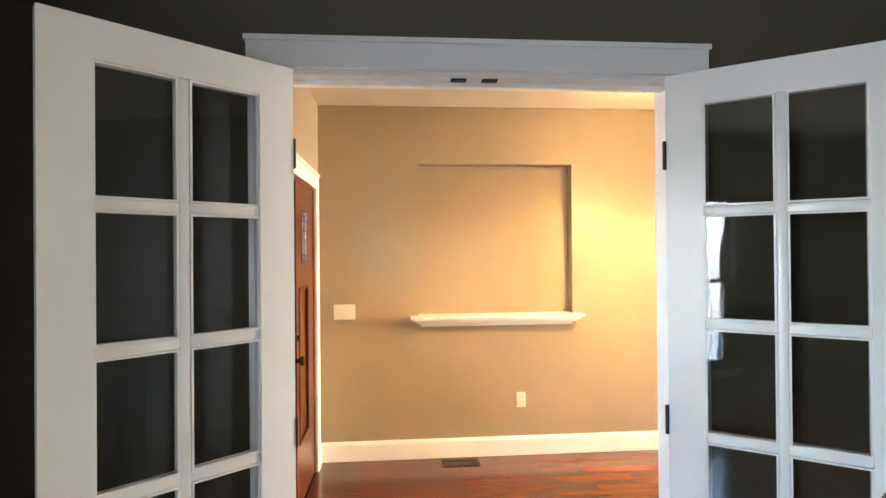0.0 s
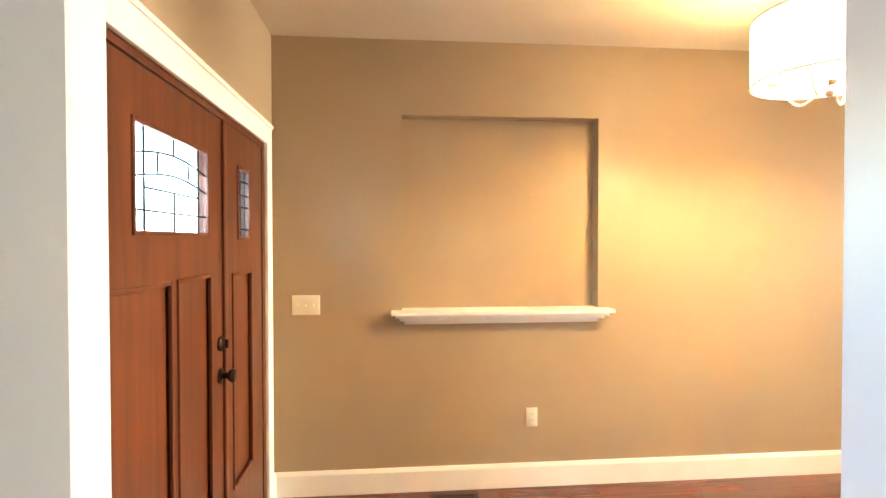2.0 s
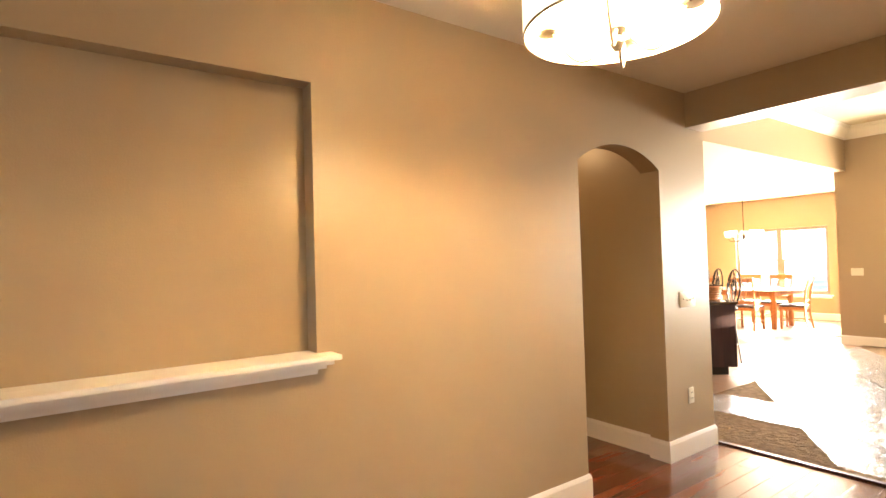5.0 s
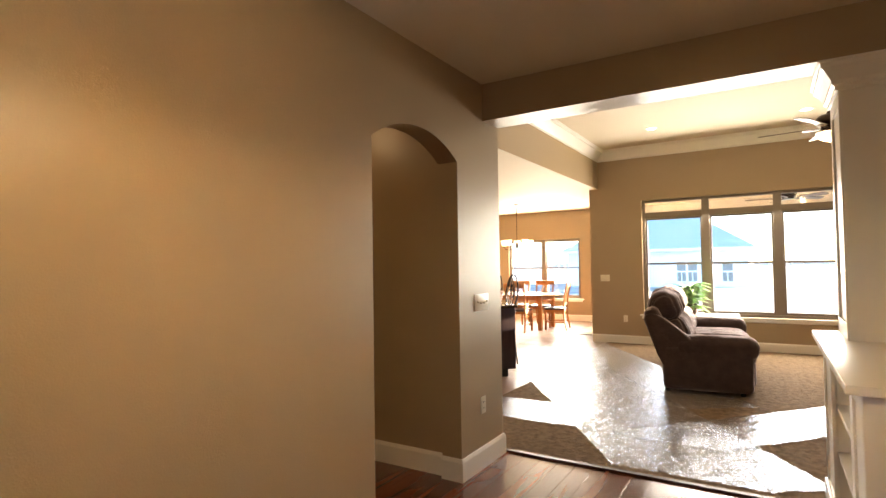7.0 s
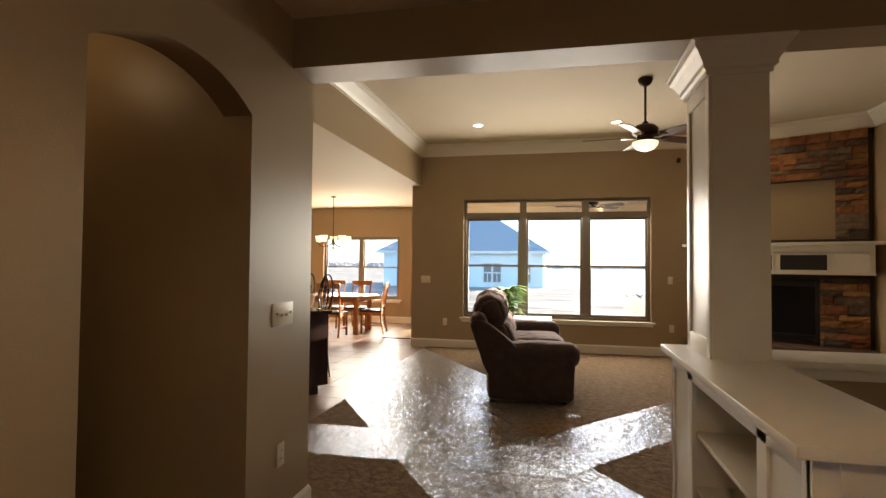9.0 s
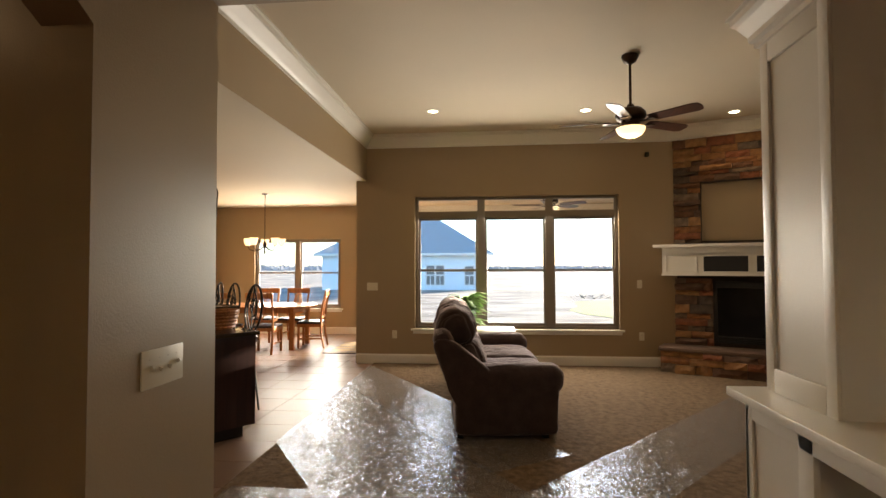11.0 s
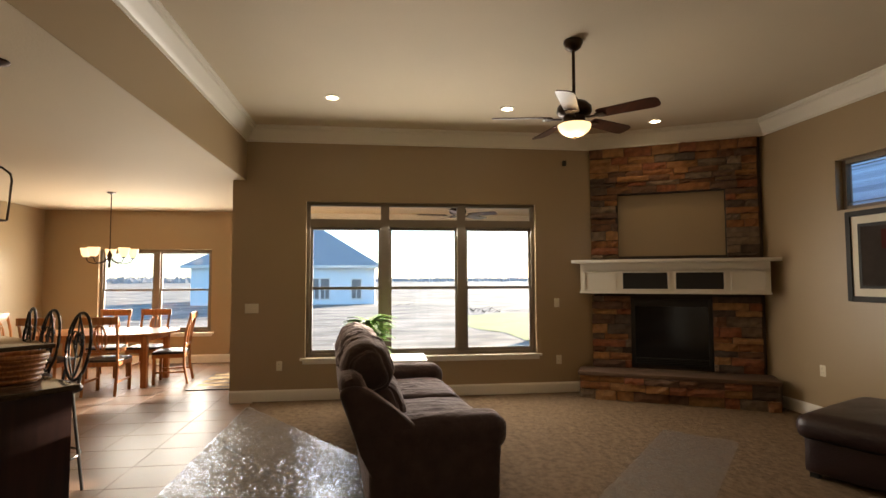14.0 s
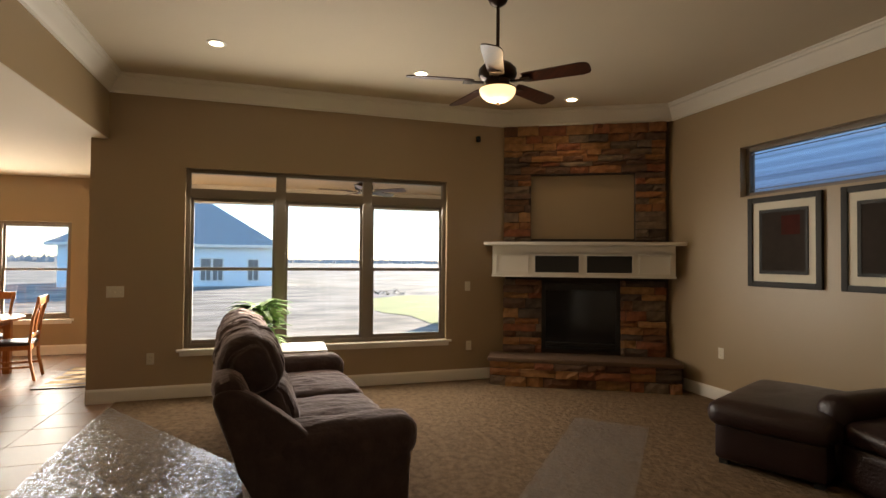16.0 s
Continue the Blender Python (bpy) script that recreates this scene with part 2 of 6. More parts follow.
# ---- mesh helpers ----
def box(bm, x0, y0, z0, x1, y1, z1, bevel=0.0):
    vs = [bm.verts.new(p) for p in ((x0, y0, z0), (x1, y0, z0), (x1, y1, z0), (x0, y1, z0), (x0, y0, z1), (x1, y0, z1), (x1, y1, z1), (x0, y1, z1))]
    fs = [bm.faces.new([vs[i] for i in q]) for q in ((0, 3, 2, 1), (4, 5, 6, 7), (0, 1, 5, 4), (1, 2, 6, 5), (2, 3, 7, 6), (3, 0, 4, 7))]
    if bevel:
        es = list({e for f in fs for e in f.edges})
        bmesh.ops.bevel(bm, geom=es, offset=bevel, segments=2, affect="EDGES", profile=0.6)
    return bm


def boxes(*specs, bevel=0.0):
    bm = bmesh.new()
    for s in specs:
        box(bm, *s, bevel=bevel)
    return bm


def lathe(profile, steps=24, centre=(0, 0), arc=1.0):
    """A solid turned about the upright axis from (radius, height) pairs."""
    bm = bmesh.new()
    rings = []
    for r, z in profile:
        if r < 1e-5:
            rings.append([bm.verts.new((centre[0], centre[1], z))])
        else:
            rings.append([bm.verts.new((centre[0] + r * math.cos(2 * math.pi * i / steps), centre[1] + r * math.sin(2 * math.pi * i / steps), z)) for i in range(steps)])
    for a, b in zip(rings, rings[1:]):
        for i in range(steps):
            j = (i + 1) % steps
            q = [a[i % len(a)], a[j % len(a)], b[j % len(b)], b[i % len(b)]]
            q = [v for n, v in enumerate(q) if v not in q[:n]]
            if len(q) > 2:
                bm.faces.new(q)
    return bm


def tube(points, radius, sides=8, taper=1.0, closed=False):
    """A round bar along points."""
    bm = bmesh.new()
    pts = [Vector(p) for p in points]
    n = len(pts)
    rings = []
    up = Vector((0, 0, 1))
    for i, p in enumerate(pts):
        if closed:
            d = (pts[(i + 1) % n] - pts[i - 1]).normalized()
        else:
            d = (pts[min(i + 1, n - 1)] - pts[max(i - 1, 0)]).normalized()
        side = d.cross(up if abs(d.z) < 0.95 else Vector((1, 0, 0))).normalized()
        other = side.cross(d).normalized()
        r = radius * (1 + (taper - 1) * i / max(1, n - 1))
        rings.append([bm.verts.new(p + r * (math.cos(2 * math.pi * k / sides) * side + math.sin(2 * math.pi * k / sides) * other)) for k in range(sides)])
    pairs = list(zip(rings, rings[1:])) + ([(rings[-1], rings[0])] if closed else [])
    for a, b in pairs:
        for k in range(sides):
            bm.faces.new((a[k], a[(k + 1) % sides], b[(k + 1) % sides], b[k]))
    if not closed:
        bm.faces.new(rings[0][::-1])
        bm.faces.new(rings[-1])
    return bm


def sweep(profile, path, closed=False):
    """A moulding: profile pairs (out, up) swept along plan points with mitred corners; out is to the right of the way."""
    bm = bmesh.new()
    pts = [Vector((p[0], p[1], 0)) for p in path]
    z = path[0][2]
    n = len(pts)
    rings = []
    for i, p in enumerate(pts):
        a = (p - pts[i - 1]).normalized() if (i > 0 or closed) else None
        b = (pts[(i + 1) % n] - p).normalized() if (i < n - 1 or closed) else None
        a, b = a or b, b or a
        na, nb = Vector((a.y, -a.x, 0)), Vector((b.y, -b.x, 0))
        m = (na + nb).normalized()
        m /= max(0.2, m.dot(na))
        rings.append([bm.verts.new(p + m * o + Vector((0, 0, z + u))) for o, u in profile])
    for i in range(n if closed else n - 1):
        a, b = rings[i], rings[(i + 1) % n]
        for k in range(len(profile)):
            k2 = (k + 1) % len(profile)
            bm.faces.new((a[k], a[k2], b[k2], b[k]))
    if not closed:
        bm.faces.new(rings[0][::-1])
        bm.faces.new(rings[-1])
    return bm


def prism(outline, depth, axis="y", at=0.0):
    """A flat outline of (u, v) given thickness along an axis."""
    bm = bmesh.new()
    def put(u, v, d):
        return {"x": (d, u, v), "y": (u, d, v), "z": (u, v, d)}[axis]
    a = [bm.verts.new(put(u, v, at)) for u, v in outline]
    b = [bm.verts.new(put(u, v, at + depth)) for u, v in outline]
    bm.faces.new(a[::-1])
    bm.faces.new(b)
    for i in range(len(a)):
        j = (i + 1) % len(a)
        bm.faces.new((a[i], a[j], b[j], b[i]))
    return bm


def moved(bm, m):
    bmesh.ops.transform(bm, matrix=m, verts=bm.verts)
    return bm


def joined(*bms):
    me = bpy.data.meshes.new("tmp")
    out = bmesh.new()
    for b in bms:
        b.to_mesh(me)
        out.from_mesh(me)
        b.free()
    bpy.data.meshes.remove(me)
    return out


def smooth_mesh(me, angle=40):
    for p in me.polygons:
        p.use_smooth = True
    me.set_sharp_from_angle(angle=radians(angle))


def mesh_of(name, bm, material, smooth=True):
    bmesh.ops.recalc_face_normals(bm, faces=bm.faces)
    me = bpy.data.meshes.new(name)
    bm.to_mesh(me)
    bm.free()
    me.materials.append(material)
    if smooth:
        smooth_mesh(me)
    return me


def part(name, bm, material, parent=None, label="", smooth=True):
    ob = new(name, mesh_of(name, bm, material, smooth))
    if parent is not None:
        ob.parent = parent
    if label:
        ob["label"] = label
    return ob


def empty(name, label, category, group="", m=None):
    ob = new(name)
    ob.empty_display_size = 0.1
    tagged(ob, label, category, group)
    if m is not None:
        ob.matrix_basis = m
    return ob


def structure(name, bm, material, label="", category="", smooth=False):
    return tagged(part(name, bm, material, smooth=smooth), label, category or name.split("_")[0], "", "structure")


def soft(ob, levels=2):
    md = ob.modifiers.new("soft", "SUBSURF")
    md.levels = md.render_levels = levels
    return ob


# ---- plan ----
FOY, LIV = 2.74, 3.44
AY = 4.06            # niche wall face
FX = -0.44           # front wall face
SY = 1.60            # study face of the double-door wall
BX0, BX1 = 4.57, 4.82  # header beam
LX = 10.77           # living room window wall face
KY = 4.92            # kitchen ceiling edge
KC = 2.76            # kitchen and dining ceiling height
RY = -1.40           # living room side wall face
DX, DY = 14.1, 9.15  # dining room back and side wall faces


def wall_with_holes(name, axis, at, thick, u0, u1, z0, z1, holes, material, label):
    """A straight wall; holes are (u0, u1, z0, z1)."""
    us = sorted({u0, u1, *[h[0] for h in holes], *[h[1] for h in holes]})
    zs = sorted({z0, z1, *[h[2] for h in holes], *[h[3] for h in holes]})
    bm = bmesh.new()
    grid = {}
    def v(u, z, d):
        k = (round(u, 5), round(z, 5), d)
        if k not in grid:
            p = at + thick * d
            grid[k] = bm.verts.new((p, u, z) if axis == "x" else (u, p, z))
        return grid[k]
    def solid(i, j):
        if i < 0 or j < 0 or i >= len(us) - 1 or j >= len(zs) - 1:
            return False
        cu, cz = (us[i] + us[i + 1]) / 2, (zs[j] + zs[j + 1]) / 2
        return not any(h[0] < cu < h[1] and h[2] < cz < h[3] for h in holes)
    for i in range(len(us) - 1):
        for j in range(len(zs) - 1):
            if not solid(i, j):
                continue
            a, b, c, d = us[i], us[i + 1], zs[j], zs[j + 1]
            for s in (0, 1):
                bm.faces.new((v(a, c, s), v(b, c, s), v(b, d, s), v(a, d, s)))
            for (di, dj), (p, q) in (((-1, 0), ((a, c), (a, d))), ((1, 0), ((b, c), (b, d))), ((0, -1), ((a, c), (b, c))), ((0, 1), ((a, d), (b, d)))):
                if not solid(i + di, j + dj):
                    bm.faces.new((v(*p, 0), v(*q, 0), v(*q, 1), v(*p, 1)))
    return structure(name, bm, material, label, "wall")


# niche wall, with the niche's recess and the arched passage
NX0, NX1, NZ0, NZ1 = 0.325, 1.55, 1.10, 2.29
ARX0, ARX1, ARZ, ARR = 3.30, 4.19, 2.11, 0.14
def niche_wall():
    t = 0.15
    bm = bmesh.new()
    arch = []
    w = (ARX1 - ARX0) / 2
    rad = (w * w + ARR * ARR) / (2 * ARR)
    cz = ARZ + ARR - rad
    a0 = math.asin(w / rad)
    for i in range(25):
        a = -a0 + 2 * a0 * i / 24
        arch.append((ARX0 + w + rad * math.sin(a), cz + rad * math.cos(a)))
    def wallbox(x0, x1, z0, z1):
        box(bm, x0, AY, z0, x1, AY + t, z1)
    wallbox(FX - 0.15, NX0, 0, FOY + 0.1)
    wallbox(NX0, NX1, 0, NZ0)
    wallbox(NX0, NX1, NZ1, FOY + 0.1)
    wallbox(NX1, ARX0, 0, FOY + 0.1)
    wallbox(ARX1, BX1, 0, 2.47)
    wallbox(ARX1, BX0, 2.47, FOY + 0.1)
    box(bm, NX0 - 0.05, AY + 0.10, NZ0 - 0.05, NX1 + 0.05, AY + 0.148, NZ1 + 0.05)
    top = FOY + 0.1
    for (xa, za), (xb, zb) in zip(arch, arch[1:]):
        q = [(xa, za), (xb, zb), (xb, top), (xa, top)]
        f0 = [bm.verts.new((x, AY, z)) for x, z in q]
        f1 = [bm.verts.new((x, AY + t, z)) for x, z in q]
        bm.faces.new(f0)
        bm.faces.new(f1[::-1])
        bm.faces.new((f0[0], f1[0], f1[1], f0[1]))
    bmesh.ops.remove_doubles(bm, verts=bm.verts, dist=1e-5)
    return bm
structure("wall_north", niche_wall(), PAINT, "olive-tan painted wall with a square niche and arched passage", "wall", True)

# front wall with the entry door's opening
wall_with_holes("wall_west", "x", FX, -0.15, SY, AY + 0.15, 0, FOY + 0.1, [(1.95, 3.87, 0, 2.08)], PAINT, "olive-tan painted front wall around the entry door")
# study wall with the double door's opening
OX0, OX1, OZ = -0.18, 1.10, 2.175
wall_with_holes("wall_south", "y", SY, 0.12, -1.3, 3.0, 0, FOY + 0.1, [(OX0, OX1, 0, OZ)], PAINT, "olive painted wall around the double glass doors")
# study
wall_with_holes("wall_study_west", "x", -1.3, -0.15, -3.2, SY + 0.12, 0, FOY + 0.1, [(-1.90, -0.95, 0.42, 2.12)], STUDY_SHADED, "olive study wall with a tall window, colour darkened for shade")
wall_with_holes("wall_study_south", "y", -3.2, -0.15, -1.45, 2.6, 0, FOY + 0.1, [], STUDY_SHADED, "olive study wall, colour darkened for shade")
wall_with_holes("wall_study_east", "x", 2.45, 0.15, -3.05, SY, 0, FOY + 0.1, [], STUDY_SHADED, "olive study wall, colour darkened for shade")
wall_with_holes("wall_study_north", "y", SY - 0.006, 0.004, -1.3, 2.45, 0, FOY, [(OX0, OX1, 0, OZ)], STUDY_SHADED, "olive study wall face, colour darkened for shade")
structure("wall_nook_west", boxes((2.85, RY, 0, 3.0, SY, FOY + 0.1)), PAINT, "olive-tan wall", "wall")
# passage behind the arch
structure("wall_passage_east", boxes((4.23, AY + 0.15, 0, 4.35, 6.6, FOY)), PAINT, "olive-tan passage side wall", "wall")
structure("wall_passage_west", boxes((3.0, AY + 0.15, 0, 3.12, 6.6, FOY)), PAINT, "olive-tan passage side wall", "wall")
structure("wall_passage_end", boxes((3.0, 6.6, 0, 4.35, 6.72, FOY)), PAINT, "olive-tan passage end wall", "wall")
# header between foyer and living room
structure("beam_1", boxes((BX0, RY, 2.47, BX1, AY + 0.15, LIV + 0.1)), PAINT, "olive-tan painted header beam", "beam")
# living room walls
LW = [(1.19, 4.18, 0.53, 2.50)]
wall_with_holes("wall_east", "x", LX, 0.18, RY - 0.15, 5.08, 0, LIV + 0.1, LW, PAINT, "olive-tan wall with a triple window")
wall_with_holes("wall_side", "y", RY, -0.15, BX0, LX + 0.18, 0, LIV + 0.1, [(5.75, 8.80, 2.20, 2.72)], PAINT, "olive-tan living room side wall with a high window")
wall_with_holes("wall_foyer_side", "y", RY, -0.15, 2.85, BX0, 0, LIV + 0.1, [], PAINT, "olive-tan wall")
# dining room and kitchen walls
wall_with_holes("wall_dining_east", "x", DX, 0.15, 5.08, DY + 0.15, 0, KC + 0.1, [(6.30, 8.24, 0.55, 2.06)], PAINT, "olive-tan dining room wall with a double window")
wall_with_holes("wall_dining_north", "y", DY, 0.15, 4.35, DX + 0.15, 0, KC + 0.1, [], PAINT, "olive-tan dining room side wall")
wall_with_holes("wall_dining_south", "y", 5.08, -0.12, LX + 0.18, DX + 0.15, 0, KC + 0.1, [(12.30, 13.80, 0.0, 2.05)], PAINT, "olive-tan dining room wall with the patio door")
structure("wall_kitchen_west", boxes((4.35, AY + 0.15, 0, 4.47, DY, KC + 0.05)), PAINT, "olive-tan kitchen wall", "wall")
# ceilings
structure("ceiling_foyer", boxes((FX - 0.15, SY + 0.12, FOY, BX0, AY, FOY + 0.09)), CEIL, "cream painted foyer ceiling", "ceiling")
structure("ceiling_study", boxes((-1.3, -3.2, FOY, 2.45, SY - 0.006, FOY + 0.09)), CEIL, "cream painted study ceiling", "ceiling")
structure("ceiling_foyer_side", boxes((2.85, RY, FOY, BX0, SY + 0.12, FOY + 0.09)), CEIL, "cream painted ceiling", "ceiling")
structure("ceiling_living", boxes((BX1, RY, LIV, LX, KY, LIV + 0.1)), CEIL, "cream painted living room ceiling", "ceiling")
structure("ceiling_kitchen", boxes((BX1 - 0.3, KY + 0.1, KC, DX, DY, KC + 0.09), (3.0, AY + 0.15, FOY, 4.47, 6.7, FOY + 0.09)), CEIL, "cream painted kitchen and dining ceiling", "ceiling")
structure("ceiling_kitchen_lip", boxes((BX1, KY + 0.004, KC - 0.004, LX, KY + 0.1, KC - 0.0005)), CEIL, "cream painted ceiling edge", "ceiling")
structure("beam_2", boxes((BX1, KY, KC, LX, KY + 0.1, LIV + 0.1), (4.47, AY + 0.15, KC, BX1, KY + 0.1, LIV + 0.1)), PAINT, "olive-tan painted drop between living room and kitchen", "beam")
# floors
structure("floor_base", boxes((-1.45, -3.35, -0.12, DX + 0.15, DY + 0.15, -0.012)), GROUT, "subfloor", "floor")
structure("carpet", boxes((4.87, RY, -0.012, LX, 4.80, 0.012)), CARPET, "beige textured living room carpet", "carpet")
CARPET_X = 4.87



# ---- mouldings ----
BASE = [(0, 0), (0.016, 0), (0.016, 0.125), (0.010, 0.140), (0.006, 0.148), (0, 0.148)]
def baseboard(*path):
    return structure("baseboard", sweep(BASE, [(x, y, 0.0) for x, y in path]), TRIM, "white painted baseboard", "baseboard")
baseboard((FX, 3.985), (FX, AY), (ARX0, AY), (ARX0, AY + 0.15))
baseboard((ARX1, AY + 0.15), (ARX1, AY), (BX1, AY), (BX1, AY + 0.13))
baseboard((3.12, 6.6), (4.23, 6.6), (4.23, AY + 0.15))
baseboard((LX, 5.08), (LX, 0.5))
baseboard((9.70, RY), (BX1, RY))
baseboard((4.6, DY), (DX, DY), (DX, 5.08))
baseboard((3.0, SY + 0.12), (OX1 + 0.09, SY + 0.12))

CROWN = [(0, -0.19), (0.012, -0.19), (0.014, -0.165), (0.03, -0.15), (0.045, -0.125), (0.085, -0.075), (0.10, -0.05), (0.12, -0.045), (0.125, -0.02), (0.14, -0.015), (0.14, 0.0), (0, 0.0)]
FPA, FPB = Vector((LX, 0.45, 0)), Vector((9.79, RY, 0))
structure("trim_crown", sweep(CROWN, [(BX1, KY, LIV), (LX, KY, LIV), (FPA.x, FPA.y, LIV), (FPB.x, FPB.y, LIV), (BX1, RY, LIV)], True), TRIM, "cream painted crown moulding", "trim", True)
structure("trim_threshold", boxes((CARPET_X - 0.03, 2.1, 0.0, CARPET_X + 0.01, AY + 0.1, 0.014)), BRONZE, "dark metal carpet edge strip", "trim")

# window units, built with u along the wall, depth into it, and z up
def place(x, y, turn):
    return pose(x, y, 0, 0, 0, turn)


def window_unit(name, m, width, z0, z1, columns, transom=0.0, sill=True, label="", double_hung=True, mullion=0.11, depth=0.06):
    w = tagged(new(name), label, "window", "", "structure")
    w.matrix_basis = m
    f = 0.045
    part("window_frame", boxes((0, depth, z0, f, depth + 0.07, z1), (width - f, depth, z0, width, depth + 0.07, z1), (f, depth, z0, width - f, depth + 0.07, z0 + f), (f, depth, z1 - f, width - f, depth + 0.07, z1), bevel=0.004), TAUPE, w)
    col = (width - 2 * f - (columns - 1) * mullion) / columns
    zt = z1 - f
    if transom:
        zt = z1 - f - transom - 0.10
        part("transom_bar", boxes((f, depth - 0.004, zt, width - f, depth + 0.068, zt + 0.10), bevel=0.004), TAUPE, w)
    for c in range(columns):
        a = f + c * (col + mullion)
        b = a + col
        if c:
            part("mullion", boxes((a - mullion, depth - 0.008, z0 + f, a, depth + 0.064, z1 - f), bevel=0.004), TAUPE, w)
        if transom:
            part("transom_pane", boxes((a, depth + 0.03, zt + 0.10, b, depth + 0.036, z1 - f)), PANE, w).visible_shadow = False
        if not double_hung:
            part("pane", boxes((a, depth + 0.03, z0 + f, b, depth + 0.036, zt)), PANE, w).visible_shadow = False
            part("muntin", boxes((a + 0.03, depth + 0.022, z0 + f, a + 0.038, depth + 0.03, zt), (b - 0.038, depth + 0.022, z0 + f, b - 0.03, depth + 0.03, zt), (a, depth + 0.022, z0 + f + 0.03, b, depth + 0.03, z0 + f + 0.038), (a, depth + 0.022, zt - 0.038, b, depth + 0.03, zt - 0.03)), TAUPE, w)
            continue
        mid = z0 + f + (zt - z0 - f) * 0.51
        s = 0.032
        up = part("upper_sash", boxes((a, depth + 0.035, mid - 0.02, a + s, depth + 0.06, zt), (b - s, depth + 0.035, mid - 0.02, b, depth + 0.06, zt), (a + s, depth + 0.035, zt - s, b - s, depth + 0.06, zt), (a + s, depth + 0.035, mid - 0.02, b - s, depth + 0.06, mid + 0.015), bevel=0.003), TAUPE, w)
        part("pane", boxes((a + s, depth + 0.045, mid + 0.015, b - s, depth + 0.05, zt - s)), PANE, up).visible_shadow = False
        lo = part("lower_sash", boxes((a, depth + 0.008, z0 + f, a + s, depth + 0.033, mid + 0.02), (b - s, depth + 0.008, z0 + f, b, depth + 0.033, mid + 0.02), (a + s, depth + 0.008, mid - 0.015, b - s, depth + 0.033, mid + 0.02), (a + s, depth + 0.008, z0 + f, b - s, depth + 0.033, z0 + f + s + 0.01), bevel=0.003), TAUPE, w)
        part("pane", boxes((a + s, depth + 0.018, z0 + f + s, b - s, depth + 0.023, mid - 0.015)), PANE, lo).visible_shadow = False
        part("sash_lock", boxes(((a + b) / 2 - 0.025, depth - 0.002, mid + 0.004, (a + b) / 2 + 0.025, depth + 0.01, mid + 0.02), bevel=0.003), TAUPE, lo)
    if sill:
        part("window_sill", boxes((-0.06, -0.045, z0 - 0.03, width + 0.06, depth, z0 - 0.002), bevel=0.006), TRIM, w)
        part("apron", boxes((-0.03, -0.022, z0 - 0.075, width + 0.03, -0.001, z0 - 0.031), bevel=0.006), TRIM, w)
    return w


window_unit("window_1", place(LX, 4.18, -90), 2.99, 0.53, 2.50, 3, 0.17, True, "triple taupe double-hung window with three small transoms above")
window_unit("window_2", place(DX, 8.24, -90), 1.94, 0.55, 2.06, 2, 0, True, "double taupe double-hung dining room window", mullion=0.10)
window_unit("window_3", place(8.80, RY, 180), 3.05, 2.20, 2.72, 2, 0, False, "long high living room window with dark frame", False, depth=0.08)
window_unit("window_4", place(-1.3, -1.90, 90), 0.95, 0.42, 2.12, 1, 0, True, "tall taupe double-hung study window")

# glazed patio door in the dining room
pd = tagged(new("door_2"), "dark framed glazed patio door in the dining room", "door", "", "structure")
pd.matrix_basis = place(13.8, 5.08, 180)
part("door_frame", boxes((0, 0.04, 0, 0.05, 0.10, 2.05), (1.45, 0.04, 0, 1.50, 0.10, 2.05), (0.05, 0.04, 1.98, 1.45, 0.10, 2.05), (0.05, 0.04, 0, 1.45, 0.10, 0.03)), TRIM, pd)
for u in (0.05, 0.75):
    lf = part("door_leaf", boxes((u, 0.05, 0.03, u + 0.06, 0.09, 1.98), (u + 0.64, 0.05, 0.03, u + 0.70, 0.09, 1.98), (u + 0.06, 0.05, 1.90, u + 0.64, 0.09, 1.98), (u + 0.06, 0.05, 0.03, u + 0.64, 0.09, 0.16), bevel=0.003), TRIM, pd)
    part("pane", boxes((u + 0.06, 0.067, 0.16, u + 0.64, 0.073, 1.90)), PANE, lf).visible_shadow = False


# ---- entry door ----
structure("trim_entry_casing", boxes((FX, 1.87, 0, FX + 0.02, 1.97, 2.17), (FX, 3.87, 0, FX + 0.02, 3.975, 2.17), (FX, 1.97, 2.07, FX + 0.02, 3.87, 2.17), (FX, 1.86, 2.17, FX + 0.028, 3.985, 2.19), bevel=0.004), TRIM, "white painted entry door casing", "trim")
structure("trim_entry_jamb", boxes((FX - 0.15, 1.95, 0, FX - 0.002, 1.99, 2.08), (FX - 0.15, 3.83, 0, FX - 0.002, 3.87, 2.08), (FX - 0.15, 1.99, 2.045, FX - 0.002, 3.83, 2.08)), DOORWOOD, "red-brown stained entry door jamb", "trim")


LEADED = glass_mat("leaded_glass", see=0.8, gloss_rough=0.1)
